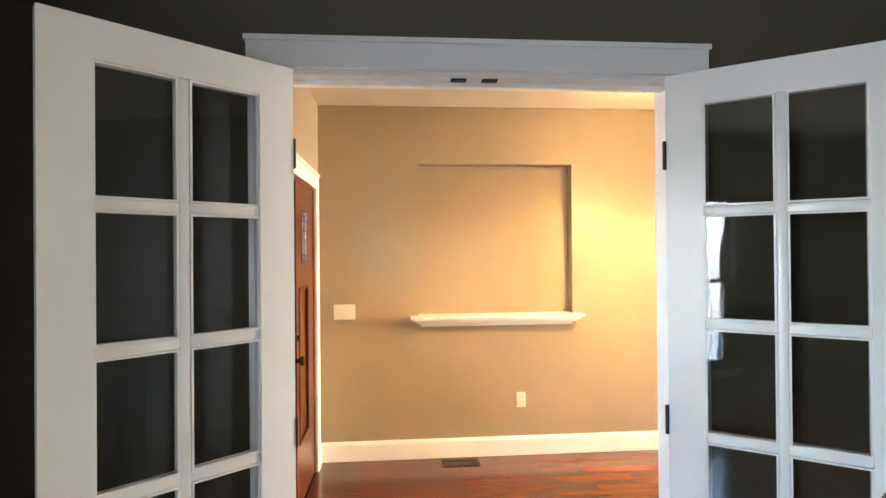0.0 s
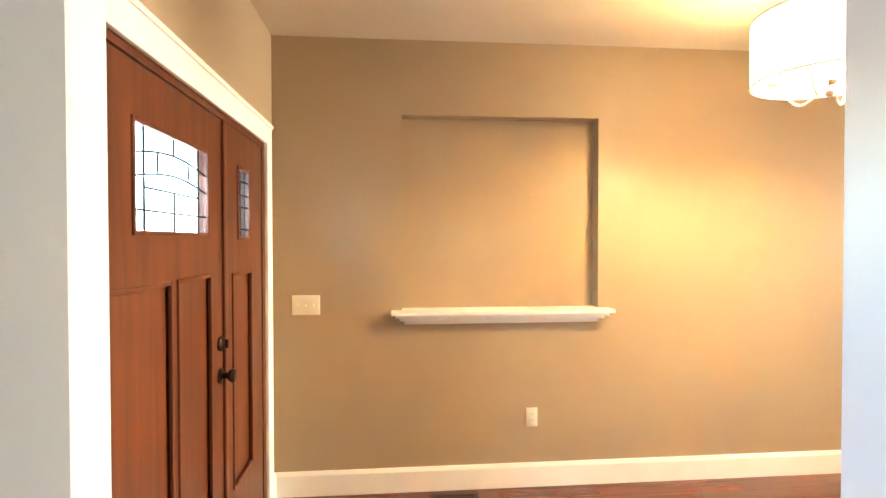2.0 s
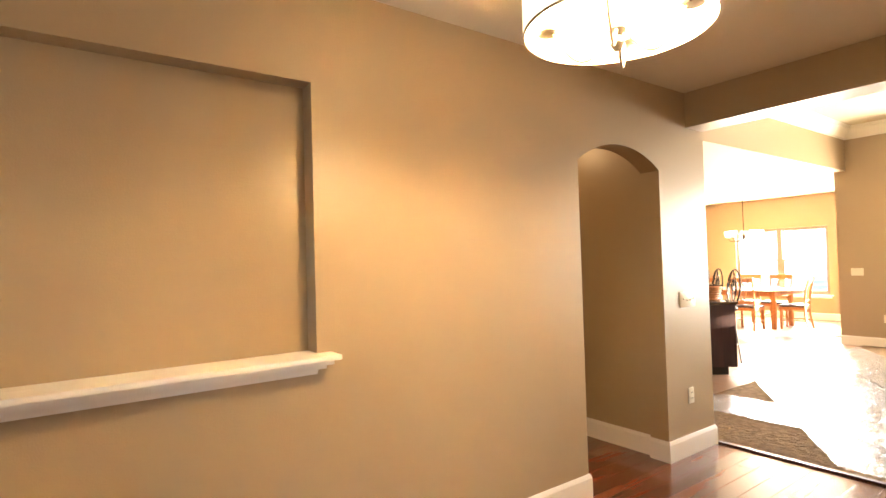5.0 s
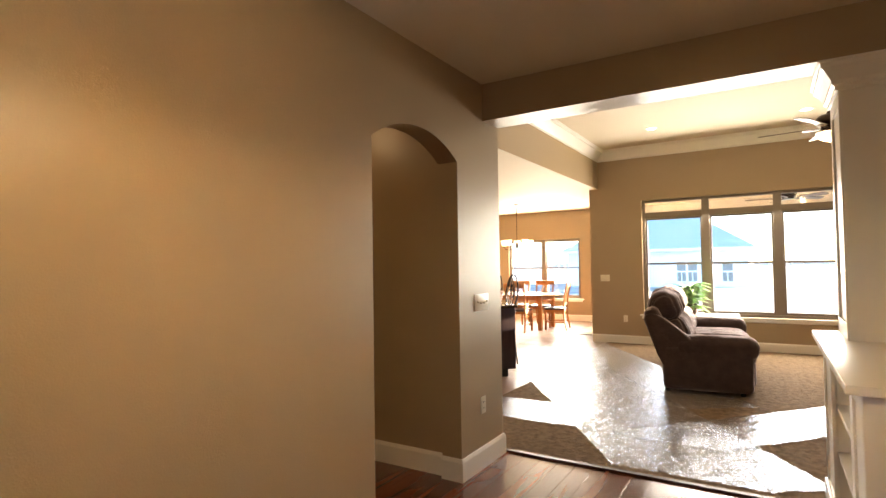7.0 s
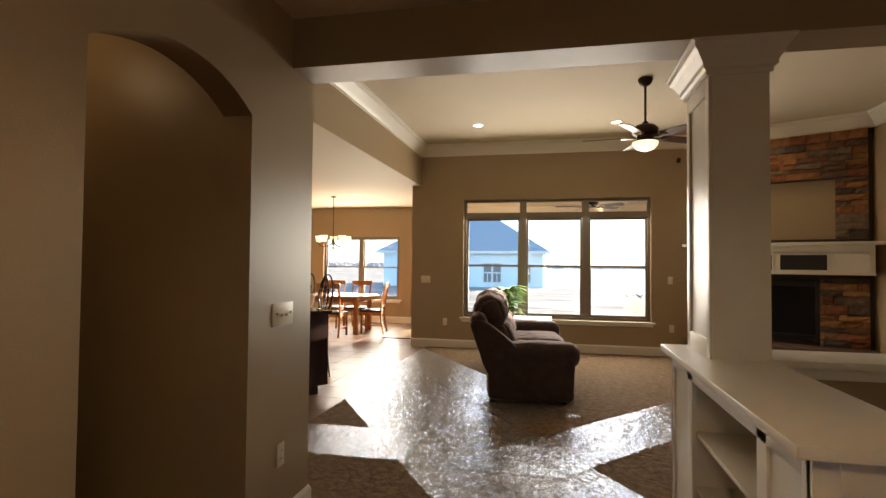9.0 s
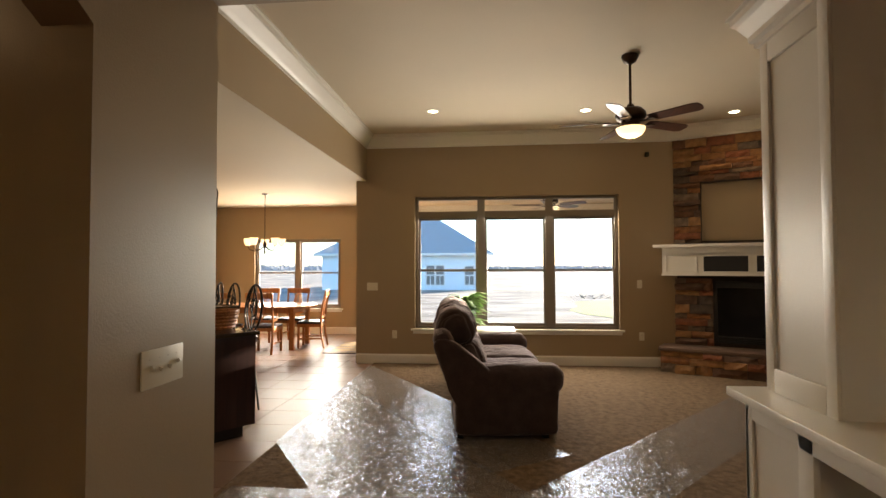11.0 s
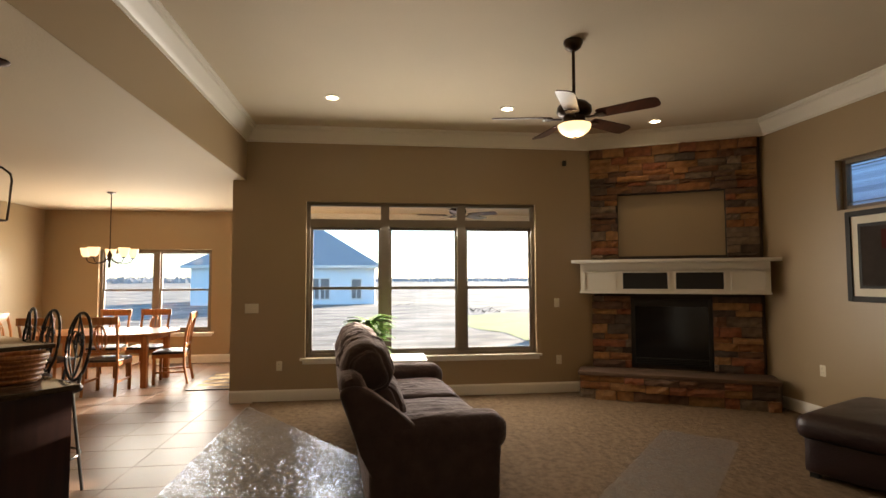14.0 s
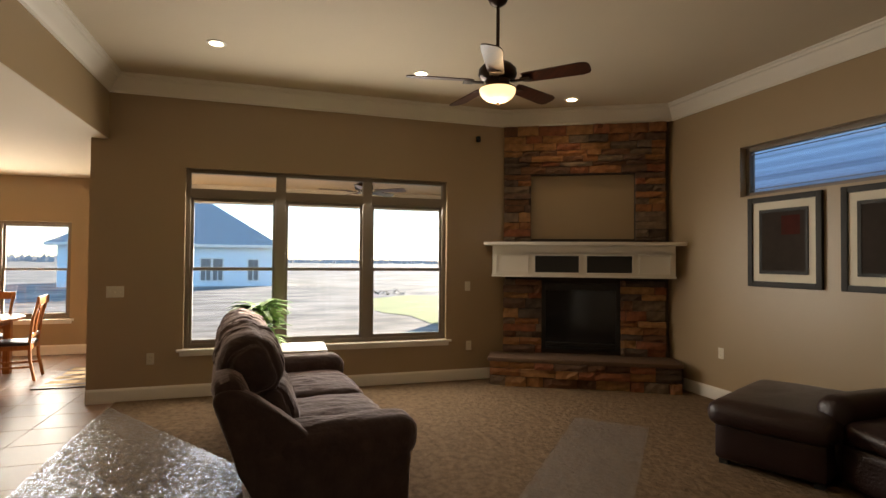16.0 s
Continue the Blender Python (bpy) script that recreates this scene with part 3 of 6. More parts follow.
def leaded(parent, x, y0, y1, z0, z1, arched):
    part("glass", boxes((x - 0.004, y0, z0, x + 0.004, y1, z1)), LEADED, parent, "clear leaded glass").visible_shadow = False
    w, h = y1 - y0, z1 - z0
    def came(pts):
        part("lead_came", tube([(x + 0.006, y0 + w * u, z0 + h * v) for u, v in pts], 0.004, 6), IRON, parent)
    if arched:
        came([(0, 0.2), (1, 0.2)])
        came([(0.13, 0.42), (0.87, 0.42)])
        for low, rise in ((0.72, 0.10), (0.50, 0.10)):
            came([(i / 12, low + rise * math.sin(math.pi * i / 12)) for i in range(13)])
        for u, a, b in ((0.13, 0, 1), (0.87, 0, 1), (0.5, 0, 0.42), (0.5, 0.82, 1), (0.29, 0.58, 0.80), (0.71, 0.58, 0.80)):
            came([(u, a), (u, b)])
    else:
        for v in (0.12, 0.45, 0.62, 0.82):
            came([(0, v), (1, v)])
        for u, a, b in ((0.3, 0, 1), (0.7, 0, 0.45), (0.7, 0.62, 1)):
            came([(u, a), (u, b)])


def panel_recess(x, y0, y1, z0, z1):
    """A raised inner moulding round a sunk panel."""
    t = 0.016
    return boxes((x - 0.006, y0, z0, x + 0.007, y0 + t, z1), (x - 0.006, y1 - t, z0, x + 0.007, y1, z1), (x - 0.006, y0 + t, z0, x + 0.007, y1 - t, z0 + t), (x - 0.006, y0 + t, z1 - t, x + 0.007, y1 - t, z1), bevel=0.004)


def slab(x, y0, y1, z0, z1, holes, t=0.045):
    ys = sorted({y0, y1, *[h[0] for h in holes], *[h[1] for h in holes]})
    zs = sorted({z0, z1, *[h[2] for h in holes], *[h[3] for h in holes]})
    bm = bmesh.new()
    for a, b in zip(ys, ys[1:]):
        for c, d in zip(zs, zs[1:]):
            hit = [h for h in holes if h[0] < (a + b) / 2 < h[1] and h[2] < (c + d) / 2 < h[3]]
            if not hit:
                box(bm, x - t, a, c, x, b, d)
            elif hit[0][4]:
                box(bm, x - t + 0.01, a, c, x - 0.014, b, d)
    bmesh.ops.remove_doubles(bm, verts=bm.verts, dist=1e-5)
    return bm


ex = FX - 0.008
entry = tagged(new("door_1"), "closed red-brown stained craftsman entry door with leaded glass", "door", "", "structure")
p_holes = [(2.40, 3.015, 1.545, 1.885, False), (2.24, 2.66, 0.26, 1.40, True), (2.70, 3.03, 0.26, 1.40, True)]
part("door_slab", slab(ex, 2.06, 3.17, 0.015, 2.04, p_holes), DOORWOOD, entry)
for h in p_holes:
    part("panel_moulding", panel_recess(ex, h[0], h[1], h[2], h[3]), DOORWOOD, entry)
leaded(entry, ex - 0.014, 2.416, 2.999, 1.56, 1.87, True)
side = part("sidelight", slab(ex, 3.19, 3.83, 0.015, 2.045, [(3.39, 3.60, 1.535, 1.885, False), (3.30, 3.62, 0.40, 1.385, True)], 0.026), DOORWOOD, entry)
for h in ((3.39, 3.60, 1.535, 1.885), (3.30, 3.62, 0.40, 1.385)):
    part("panel_moulding", panel_recess(ex, *h), DOORWOOD, side)
part("glass", boxes((ex - 0.012, 3.395, 1.545, ex - 0.008, 3.595, 1.875)), LEADED, side).visible_shadow = False
for v in (0.12, 0.45, 0.62, 0.82):
    part("lead_came", tube([(ex - 0.007, 3.40, 1.545 + 0.33 * v), (ex - 0.007, 3.59, 1.545 + 0.33 * v)], 0.004, 6), IRON, side)
for u in (0.3, 0.68):
    part("lead_came", tube([(ex - 0.007, 3.40 + 0.19 * u, 1.545), (ex - 0.007, 3.40 + 0.19 * u, 1.875)], 0.004, 6), IRON, side)
part("astragal", boxes((ex, 3.165, 0.015, ex + 0.012, 3.205, 2.04), bevel=0.004), DOORWOOD, entry)
knob = [(0, 0), (0.032, 0), (0.034, 0.006), (0.014, 0.012), (0.012, 0.03), (0.024, 0.04), (0.03, 0.052), (0.024, 0.064), (0, 0.068)]
def knob_at(parent, x, y, z, turn_m, label):
    part("knob", moved(lathe(knob, 20), Matrix.Translation((x, y, z)) @ turn_m), BRONZE, parent, label)
knob_at(entry, ex, 3.13, 0.965, pose(0, 0, 0, 0, 90, 0), "dark bronze door knob")
part("deadbolt", moved(lathe([(0, 0), (0.03, 0), (0.032, 0.008), (0.022, 0.018), (0.02, 0.022), (0, 0.024)], 20), Matrix.Translation((ex, 3.13, 1.10)) @ pose(0, 0, 0, 0, 90, 0)), BRONZE, entry)
part("thumb_turn", boxes((ex + 0.024, 3.124, 1.082, ex + 0.036, 3.136, 1.118), bevel=0.003), BRONZE, entry)
structure("trim_entry_threshold", boxes((FX - 0.15, 1.99, 0, FX + 0.01, 3.83, 0.014)), BRONZE, "dark metal door sill", "trim")


# ---- double doors to the study ----
structure("trim_study_jamb", boxes((OX0, SY - 0.004, 0, OX0 + 0.018, SY + 0.124, OZ), (OX1 - 0.018, SY - 0.004, 0, OX1, SY + 0.124, OZ), (OX0 + 0.018, SY - 0.004, OZ - 0.02, OX1 - 0.018, SY + 0.124, OZ)), DOORWHITE, "white painted door jamb", "trim")
for y0, y1, nm in ((SY - 0.030, SY - 0.008, "study"), (SY + 0.122, SY + 0.142, "foyer")):
    structure("trim_%s_casing" % nm, boxes((OX0 - 0.085, y0, 0, OX0 + 0.006, y1, OZ - 0.006), (OX1 - 0.006, y0, 0, OX1 + 0.085, y1, OZ - 0.006), (OX0 - 0.09, y0, OZ - 0.006, OX1 + 0.09, y1, OZ + 0.075), (OX0 - 0.097, y0 - 0.006, OZ + 0.075, OX1 + 0.097, y1 + 0.006, OZ + 0.092), bevel=0.003), DOORWHITE, "white painted door casing with a flat header", "trim")
structure("trim_door_stop", boxes((OX0 + 0.018, SY + 0.045, OZ - 0.035, OX1 - 0.018, SY + 0.08, OZ - 0.02), bevel=0.003), DOORWHITE, "white door stop moulding", "trim")
for cx in (0.355, 0.455):
    tagged(part("door_catch", boxes((cx, SY + 0.004, OZ - 0.027, cx + 0.05, SY + 0.03, OZ - 0.0205), bevel=0.002), MATTBLACK), "small dark ball catch plate under the door header", "hardware", "door catches")

DW, DH, DT = 0.62, 2.16, 0.035
def french_door(m, flip, label):
    """A ten-pane door, hinged at the origin, leaf along local x, thickness along y."""
    d = tagged(new("french_door"), label, "door", "double glass doors")
    d.matrix_basis = m
    st, top, bot, mun = 0.106, 0.0975, 0.33, 0.028
    cw = (DW - 2 * st - mun) / 2
    rh = (DH - top - bot - 4 * mun) / 5
    part("frame", boxes((0, 0, 0.01, st, DT, DH), (DW - st, 0, 0.01, DW, DT, DH), (st, 0, DH - top, DW - st, DT, DH), (st, 0, 0.01, DW - st, DT, bot)), DOORWHITE, d)
    part("muntin_upright", boxes((st + cw, 0.005, bot, st + cw + mun, DT - 0.005, DH - top), bevel=0.006), DOORWHITE, d)
    for r in range(1, 5):
        z = bot + r * rh + (r - 1) * mun
        part("muntin_bar", boxes((st, 0.006, z, st + cw + 0.002, DT - 0.006, z + mun), (st + cw + mun - 0.002, 0.006, z, DW - st, DT - 0.006, z + mun), bevel=0.006), DOORWHITE, d)
    for r in range(5):
        for c in range(2):
            x, z = st + c * (cw + mun), bot + r * (rh + mun)
            pn = part("pane", boxes((x, DT / 2 - 0.002, z, x + cw, DT / 2 + 0.002, z + rh)), DOORPANE, d)
            pn.visible_shadow = False
            b = 0.006
            part("glazing_bead", boxes(*[q for y0, y1 in ((0.004, 0.012), (DT - 0.012, DT - 0.004)) for q in ((x, y0, z, x + b, y1, z + rh), (x + cw - b, y0, z, x + cw, y1, z + rh), (x + b, y0, z, x + cw - b, y1, z + b), (x + b, y0, z + rh - b, x + cw - b, y1, z + rh))]), DOORWHITE, pn)
    for z in (0.22, 1.02, 1.86):
        part("hinge", joined(moved(lathe([(0, 0), (0.006 if flip else 0.003, 0), (0.006 if flip else 0.003, 0.09), (0, 0.09)], 10), Matrix.Translation((-0.004, -0.006 if flip else DT + 0.001, z))), boxes((-0.003, 0.002, z, -0.0005, DT - 0.002, z + 0.09))), MATTBLACK, d, "dark bronze butt hinge")
    for s in (-1, 1):
        part("knob", moved(lathe(knob, 20), Matrix.Translation((DW - 0.06, 0 if s < 0 else DT, 0.93)) @ pose(0, 0, 0, 90 if s < 0 else -90, 0, 0)), BRONZE, d, "dark bronze door knob")
    return d


# leaf directions: both swing into the study
LA, RA = 50, 55
french_door(pose(OX0 + 0.03, SY - 0.012, 0, 0, 0, -90 - LA), False, "open white ten-pane French door against the study wall")
french_door(pose(OX1 - 0.04, SY - 0.004, 0, 0, 0, -90 + RA) @ pose(0, -DT, 0), True, "open white ten-pane French door beside the foyer opening")


# ---- study ----
sh = empty("open_shelf", "low dark open shelf unit against the study wall", "shelf", "", pose(2.28, -0.98, 0))
for y in (-0.28, 0.24):
    part("side", boxes((-0.16, y, 0, 0.16, y + 0.04, 0.86), bevel=0.004), CABWOOD, sh)
for z in (0.06, 0.32, 0.58, 0.82):
    part("shelf", boxes((-0.15, -0.239, z, 0.15, 0.239, z + 0.03), bevel=0.003), CABWOOD, sh)


# ---- niche sill, plates, vent ----
SILL = [(0, 0.0), (0.115, 0.0), (0.115, -0.020), (0.090, -0.022), (0.090, -0.040), (0.066, -0.042), (0.066, -0.058), (0.040, -0.062), (0.036, -0.082), (0, -0.082)]
tagged(part("niche_sill", joined(sweep(SILL, [(NX0 + 0.05, AY + 0.01, 1.108), (NX0 + 0.05, AY, 1.108), (NX1 - 0.05, AY, 1.108), (NX1 - 0.05, AY + 0.01, 1.108)]), boxes((NX0 + 0.001, AY, 1.094, NX1 - 0.001, AY + 0.099, 1.1085))), TRIM, smooth=False), "white moulded sill under the wall niche", "sill", "", "structure")


def switch_plate(m, gangs, label):
    w = 0.072 + 0.046 * (gangs - 1)
    s = empty("light_switch", label, "switch", "wall plates", m)
    part("plate", boxes((-w / 2, -0.006, -0.059, w / 2, 0.0, 0.059), bevel=0.003), PLATE, s)
    for g in range(gangs):
        x = -0.046 * (gangs - 1) / 2 + 0.046 * g
        up = 1 if g % 3 else -1
        part("toggle", moved(boxes((-0.004, -0.02, -0.006, 0.004, -0.005, 0.006), bevel=0.002), Matrix.Translation((x, 0, 0)) @ pose(0, 0, 0, 25 * up, 0, 0)), PLATE, s)
        part("screw", moved(lathe([(0, 0), (0.003, 0), (0.003, 0.001), (0, 0.0012)], 8), Matrix.Translation((x, -0.006, 0.03)) @ pose(0, 0, 0, 90, 0, 0)), PLATE, s)
    return s


def outlet(m, label="ivory duplex outlet on the wall"):
    s = empty("wall_outlet", label, "outlet", "wall plates", m)
    part("plate", boxes((-0.036, -0.006, -0.059, 0.036, 0.0, 0.059), bevel=0.003), PLATE, s)
    for z in (-0.02, 0.02):
        f = part("socket", moved(lathe([(0, 0), (0.016, 0), (0.017, 0.002), (0, 0.0022)], 16), Matrix.Translation((0, -0.006, z)) @ pose(0, 0, 0, 90, 0, 0)), PLATE, s)
        part("slot", boxes((-0.008, -0.0092, z - 0.004, -0.006, -0.008, z + 0.006), (0.006, -0.0092, z - 0.004, 0.008, -0.008, z + 0.006)), MATTBLACK, f)
    return s


switch_plate(pose(-0.247, AY, 1.146), 3, "ivory three-gang toggle switch plate beside the entry")
outlet(pose(1.126, AY, 0.432))
switch_plate(pose(4.50, AY, 1.155), 4, "ivory four-gang toggle switch plate by the arched passage")
outlet(pose(4.50, AY, 0.432))
switch_plate(pose(LX, 4.83, 1.155, 0, 0, -90), 3, "ivory three-gang switch plate on the window wall")
outlet(pose(LX, 4.49, 0.44, 0, 0, -90))
switch_plate(pose(LX, 0.91, 1.19, 0, 0, -90), 1, "ivory single switch plate beside the window")
outlet(pose(LX, 0.89, 0.44, 0, 0, -90))
outlet(pose(9.05, RY, 0.53, 0, 0, 180))
tagged(part("wall_sensor", boxes((LX - 0.05, 0.76, 3.03, LX, 0.81, 3.10), bevel=0.012), MATTBLACK), "small dark sensor high on the window wall", "sensor")

vent = empty("floor_vent", "dark bronze slotted register set in the wood floor", "vent", "", pose(0.63, 3.93, 0.0))
part("frame", boxes((-0.14, -0.06, 0, 0.14, -0.045, 0.006), (-0.14, 0.045, 0, 0.14, 0.06, 0.006), (-0.14, -0.045, 0, -0.125, 0.045, 0.006), (0.125, -0.045, 0, 0.14, 0.045, 0.006)), BRONZE, vent)
for i in range(15):
    part("slat", boxes((-0.119 + i * 0.017, -0.045, 0.0005, -0.111 + i * 0.017, 0.045, 0.005)), BRONZE, vent)


# ---- foyer drum chandelier ----
ch = empty("drum_chandelier", "lit drum chandelier with cream fabric shade and curled nickel arms", "chandelier", "", pose(2.02, 2.83, -0.07))
part("canopy", lathe([(0, FOY + 0.07), (0.065, FOY + 0.07), (0.065, FOY + 0.06), (0.03, FOY + 0.04), (0, FOY + 0.038)], 24), NICKEL, ch)
part("stem", lathe([(0.008, 2.2), (0.008, FOY + 0.05)], 10), NICKEL, ch)
part("shade", lathe([(0.275, 2.24), (0.278, 2.24), (0.278, 2.50), (0.275, 2.50), (0.275, 2.24)], 64), SHADE, ch, "glowing cream fabric drum shade")
part("shade_ring", joined(lathe([(0.274, 2.236), (0.28, 2.236), (0.28, 2.243), (0.274, 2.243), (0.274, 2.236)], 64), lathe([(0.274, 2.497), (0.28, 2.497), (0.28, 2.504), (0.274, 2.504), (0.274, 2.497)], 64)), NICKEL, ch)
part("hub", lathe([(0, 2.17), (0.012, 2.175), (0.022, 2.195), (0.014, 2.215), (0.03, 2.235), (0.012, 2.26), (0, 2.265)], 20), NICKEL, ch)
for k in range(4):
    a = k * math.pi / 2 + 0.5
    c, sn = math.cos(a), math.sin(a)
    pts = []
    for i in range(17):
        u = i / 16
        r = 0.02 + 0.19 * u
        z = 2.235 - 0.085 * math.sin(math.pi * min(1, u * 1.1)) + 0.045 * u * u
        pts.append((r * c, r * sn, z))
    arm = part("arm", tube(pts, 0.005, 8), NICKEL, ch, "curled nickel arm")
    part("cup", lathe([(0, 2.262), (0.03, 2.264), (0.036, 2.272), (0.012, 2.282), (0.012, 2.30), (0, 2.30)], 16, (0.21 * c, 0.21 * sn)), NICKEL, arm)
    part("bulb", lathe([(0, 2.30), (0.011, 2.305), (0.017, 2.325), (0.012, 2.355), (0, 2.38)], 12, (0.21 * c, 0.21 * sn)), BULB, arm)
part("spider", joined(tube([(-0.275, 0, 2.49), (0.275, 0, 2.49)], 0.003, 6), tube([(0, -0.275, 2.49), (0, 0.275, 2.49)], 0.003, 6)), NICKEL, ch)


# ---- bookcase half wall, column and ledge ----
CX0, CX1, CY0, CY1 = 4.64, 5.06, 1.71, 1.97
bc = empty("bookcase", "white built-in low bookcase with open shelves and panelled end", "bookcase", "", pose(0, 0, 0))
BX, BE, BY0, BYF, BT = 3.47, 5.06, 1.72, 2.05, 0.955
part("top", boxes((3.42, 1.69, BT, 5.11, 2.10, 0.99), bevel=0.006), TRIM, bc, "white painted flat top")
part("back_panel", boxes((BX, BY0, 0.0, BE, BY0 + 0.03, BT)), TRIM, bc)
part("end_panel", joined(boxes((BX, BY0, 0, BX + 0.02, BYF, BT)), boxes((BX - 0.014, BY0, 0.0, BX, BY0 + 0.06, BT), (BX - 0.014, BYF - 0.06, 0.0, BX, BYF, BT), (BX - 0.014, BY0 + 0.06, BT - 0.09, BX, BYF - 0.06, BT), (BX - 0.014, BY0 + 0.06, 0.0, BX, BYF - 0.06, 0.16), bevel=0.003)), TRIM, bc)
part("far_end_panel", boxes((BE - 0.02, BY0, 0, BE, BYF, BT)), TRIM, bc)
for x in (3.78, 4.66):
    part("divider", boxes((x, BY0 + 0.03, 0, x + 0.02, BYF - 0.02, BT)), TRIM, bc)
part("face_frame", boxes((BX, BYF - 0.02, 0.0, BX + 0.05, BYF, BT), (3.75, BYF - 0.02, 0.0, 3.83, BYF, BT), (4.63, BYF - 0.02, 0.0, 4.71, BYF, BT), (BE - 0.05, BYF - 0.02, 0.0, BE, BYF, BT), (BX + 0.05, BYF - 0.02, BT - 0.07, BE - 0.05, BYF, BT), (BX + 0.05, BYF - 0.02, 0.0, BE - 0.05, BYF, 0.13), bevel=0.002), TRIM, bc)
for x0, x1 in ((BX + 0.05, 3.75), (4.71, BE - 0.05)):
    part("flat_panel", boxes((x0, BYF - 0.018, 0.13, x1, BYF - 0.010, BT - 0.07)), TRIM, bc)
for z in (0.13, 0.40, 0.65):
    part("shelf", boxes((3.80, BY0 + 0.03, z - 0.02, 4.66, BYF - 0.022, z), bevel=0.002), TRIM, bc)
part("plinth", boxes((BX, BYF, 0, BE + 0.014, BYF + 0.014, 0.12), (BX - 0.028, BY0, 0, BX - 0.0145, BYF + 0.014, 0.12), (BE, BY0, 0, BE + 0.014, BYF, 0.12), bevel=0.003), TRIM, bc)

col = empty("column", "white panelled square column with a stepped crown capital", "column", "", pose(0, 0, 0))
part("shaft", boxes((CX0 + 0.012, CY0 + 0.012, 0.99, CX1 - 0.012, CY1 - 0.012, 2.47)), TRIM, col)
for n, (ax, s) in enumerate((("y", 1), ("x", 1))):
    if ax == "y":
        yy = CY1 - 0.012 if s > 0 else CY0
        part("panel_frame", boxes((CX0, yy, 0.99, CX0 + 0.055, yy + 0.012, 2.47), (CX1 - 0.055, yy, 0.99, CX1, yy + 0.012, 2.47), (CX0 + 0.055, yy, 0.99, CX1 - 0.055, yy + 0.012, 1.08), (CX0 + 0.055, yy, 2.24, CX1 - 0.055, yy + 0.012, 2.47), bevel=0.003), TRIM, col)
    else:
        part("panel_frame", boxes((CX1 - 0.012, CY0, 0.99, CX1, CY1 - 0.012, 2.47)), TRIM, col)
part("face_board", boxes((CX0, CY0, 0.99, CX0 + 0.0118, CY1 - 0.0125, 2.47)), TRIM, col)
CAPITAL = [(0, -0.15), (0.012, -0.15), (0.014, -0.13), (0.028, -0.12), (0.03, -0.10), (0.06, -0.05), (0.075, -0.035), (0.078, -0.012), (0.09, -0.008), (0.09, 0.0), (0, 0.0)]
part("capital", sweep(CAPITAL, [(CX0, CY0, 2.468), (CX0, CY1, 2.468), (CX1, CY1, 2.468), (CX1, CY0, 2.468)][::-1], True), TRIM, col, "stepped white crown capital", False)

hw = empty("half_wall", "olive-tan half wall with a white ledge under the header", "half wall", "", pose(0, 0, 0))
part("body", boxes((4.76, RY, 0, 5.00, 1.715, 0.955)), PAINT, hw)
part("ledge", boxes((4.71, RY, 0.955, 5.05, 1.688, 0.99), bevel=0.005), TRIM, hw, "white painted ledge")
part("ledge_trim", boxes((4.745, RY, 0.90, 4.7595, 1.715, 0.9545), (5.0005, RY, 0.90, 5.015, 1.715, 0.9545), bevel=0.004), TRIM, hw)


# ---- soft shapes ----
def cushion(x0, y0, z0, x1, y1, z1, r=0.06, puff=0.0, wrinkle=0.0, n=12, seed=0, folds=0.0):
    """A padded block with rounded edges, crowned faces and shallow creases."""
    bm = bmesh.new()
    c = Vector(((x0 + x1) / 2, (y0 + y1) / 2, (z0 + z1) / 2))
    h = Vector(((x1 - x0) / 2, (y1 - y0) / 2, (z1 - z0) / 2))
    r = min(r, *(0.98 * v for v in h))
    cache = {}
    def vert(p):
        k = tuple(round(v, 5) for v in p)
        if k not in cache:
            q = Vector((p[0] * h.x, p[1] * h.y, p[2] * h.z))
            inner = Vector([max(-(a - r), min(a - r, b)) for a, b in zip(h, q)])
            d = q - inner
            q = inner + (d.normalized() * r if d.length > 1e-6 else d)
            e = [1 - v * v for v in p]
            q += Vector((puff * p[0] * e[1] * e[2], puff * p[1] * e[0] * e[2], puff * p[2] * e[0] * e[1]))
            w = c + q
            if wrinkle:
                s = 0.35 - abs(noise.noise(Vector((w.x * 6 + seed, w.y * 5, w.z * 3.5)))) * 1.6 + 0.45 * noise.noise(Vector((w.x * 13 + seed, w.y * 17, w.z * 8)))
                w += (q.normalized()) * wrinkle * s
            if folds:
                bend = 0.05 * noise.noise(Vector((w.x * 3 + seed, w.y * 5, w.z * 5)))
                f1 = 1 - abs(noise.noise(Vector(((w.x + bend) * 15 + seed * 3, w.y * 2.4, w.z * 2.4)))) * 2.6
                f2 = 1 - abs(noise.noise(Vector(((w.x + bend) * 31 + seed * 7, w.y * 4, w.z * 4)))) * 2.6
                w += q.normalized() * folds * (max(-0.6, f1) + 0.45 * max(-0.6, f2)) * (0.6 + 0.8 * noise.noise(Vector((w.x * 4, w.y * 4 + seed, w.z * 4))))
            cache[k] = bm.verts.new(w)
        return cache[k]
    lin = [-1 + 2 * i / n for i in range(n + 1)]
    for ax in range(3):
        for s in (-1, 1):
            for i in range(n):
                for j in range(n):
                    quad = []
                    for a, b in ((i, j), (i + 1, j), (i + 1, j + 1), (i, j + 1)):
                        p = [0, 0, 0]
                        p[ax], p[(ax + 1) % 3], p[(ax + 2) % 3] = s, lin[a], lin[b]
                        quad.append(vert(p))
                    bm.faces.new(quad)
    return bm


def leaned(bm, pivot_y, pivot_z, degrees):
    return moved(bm, Matrix.Translation((0, pivot_y, pivot_z)) @ pose(0, 0, 0, degrees, 0, 0) @ Matrix.Translation((0, -pivot_y, -pivot_z)))


# ---- fireplace in the corner; local x along the stone face, y into it ----
fdir = (FPB - FPA).normalized()
flen = (FPB - FPA).length
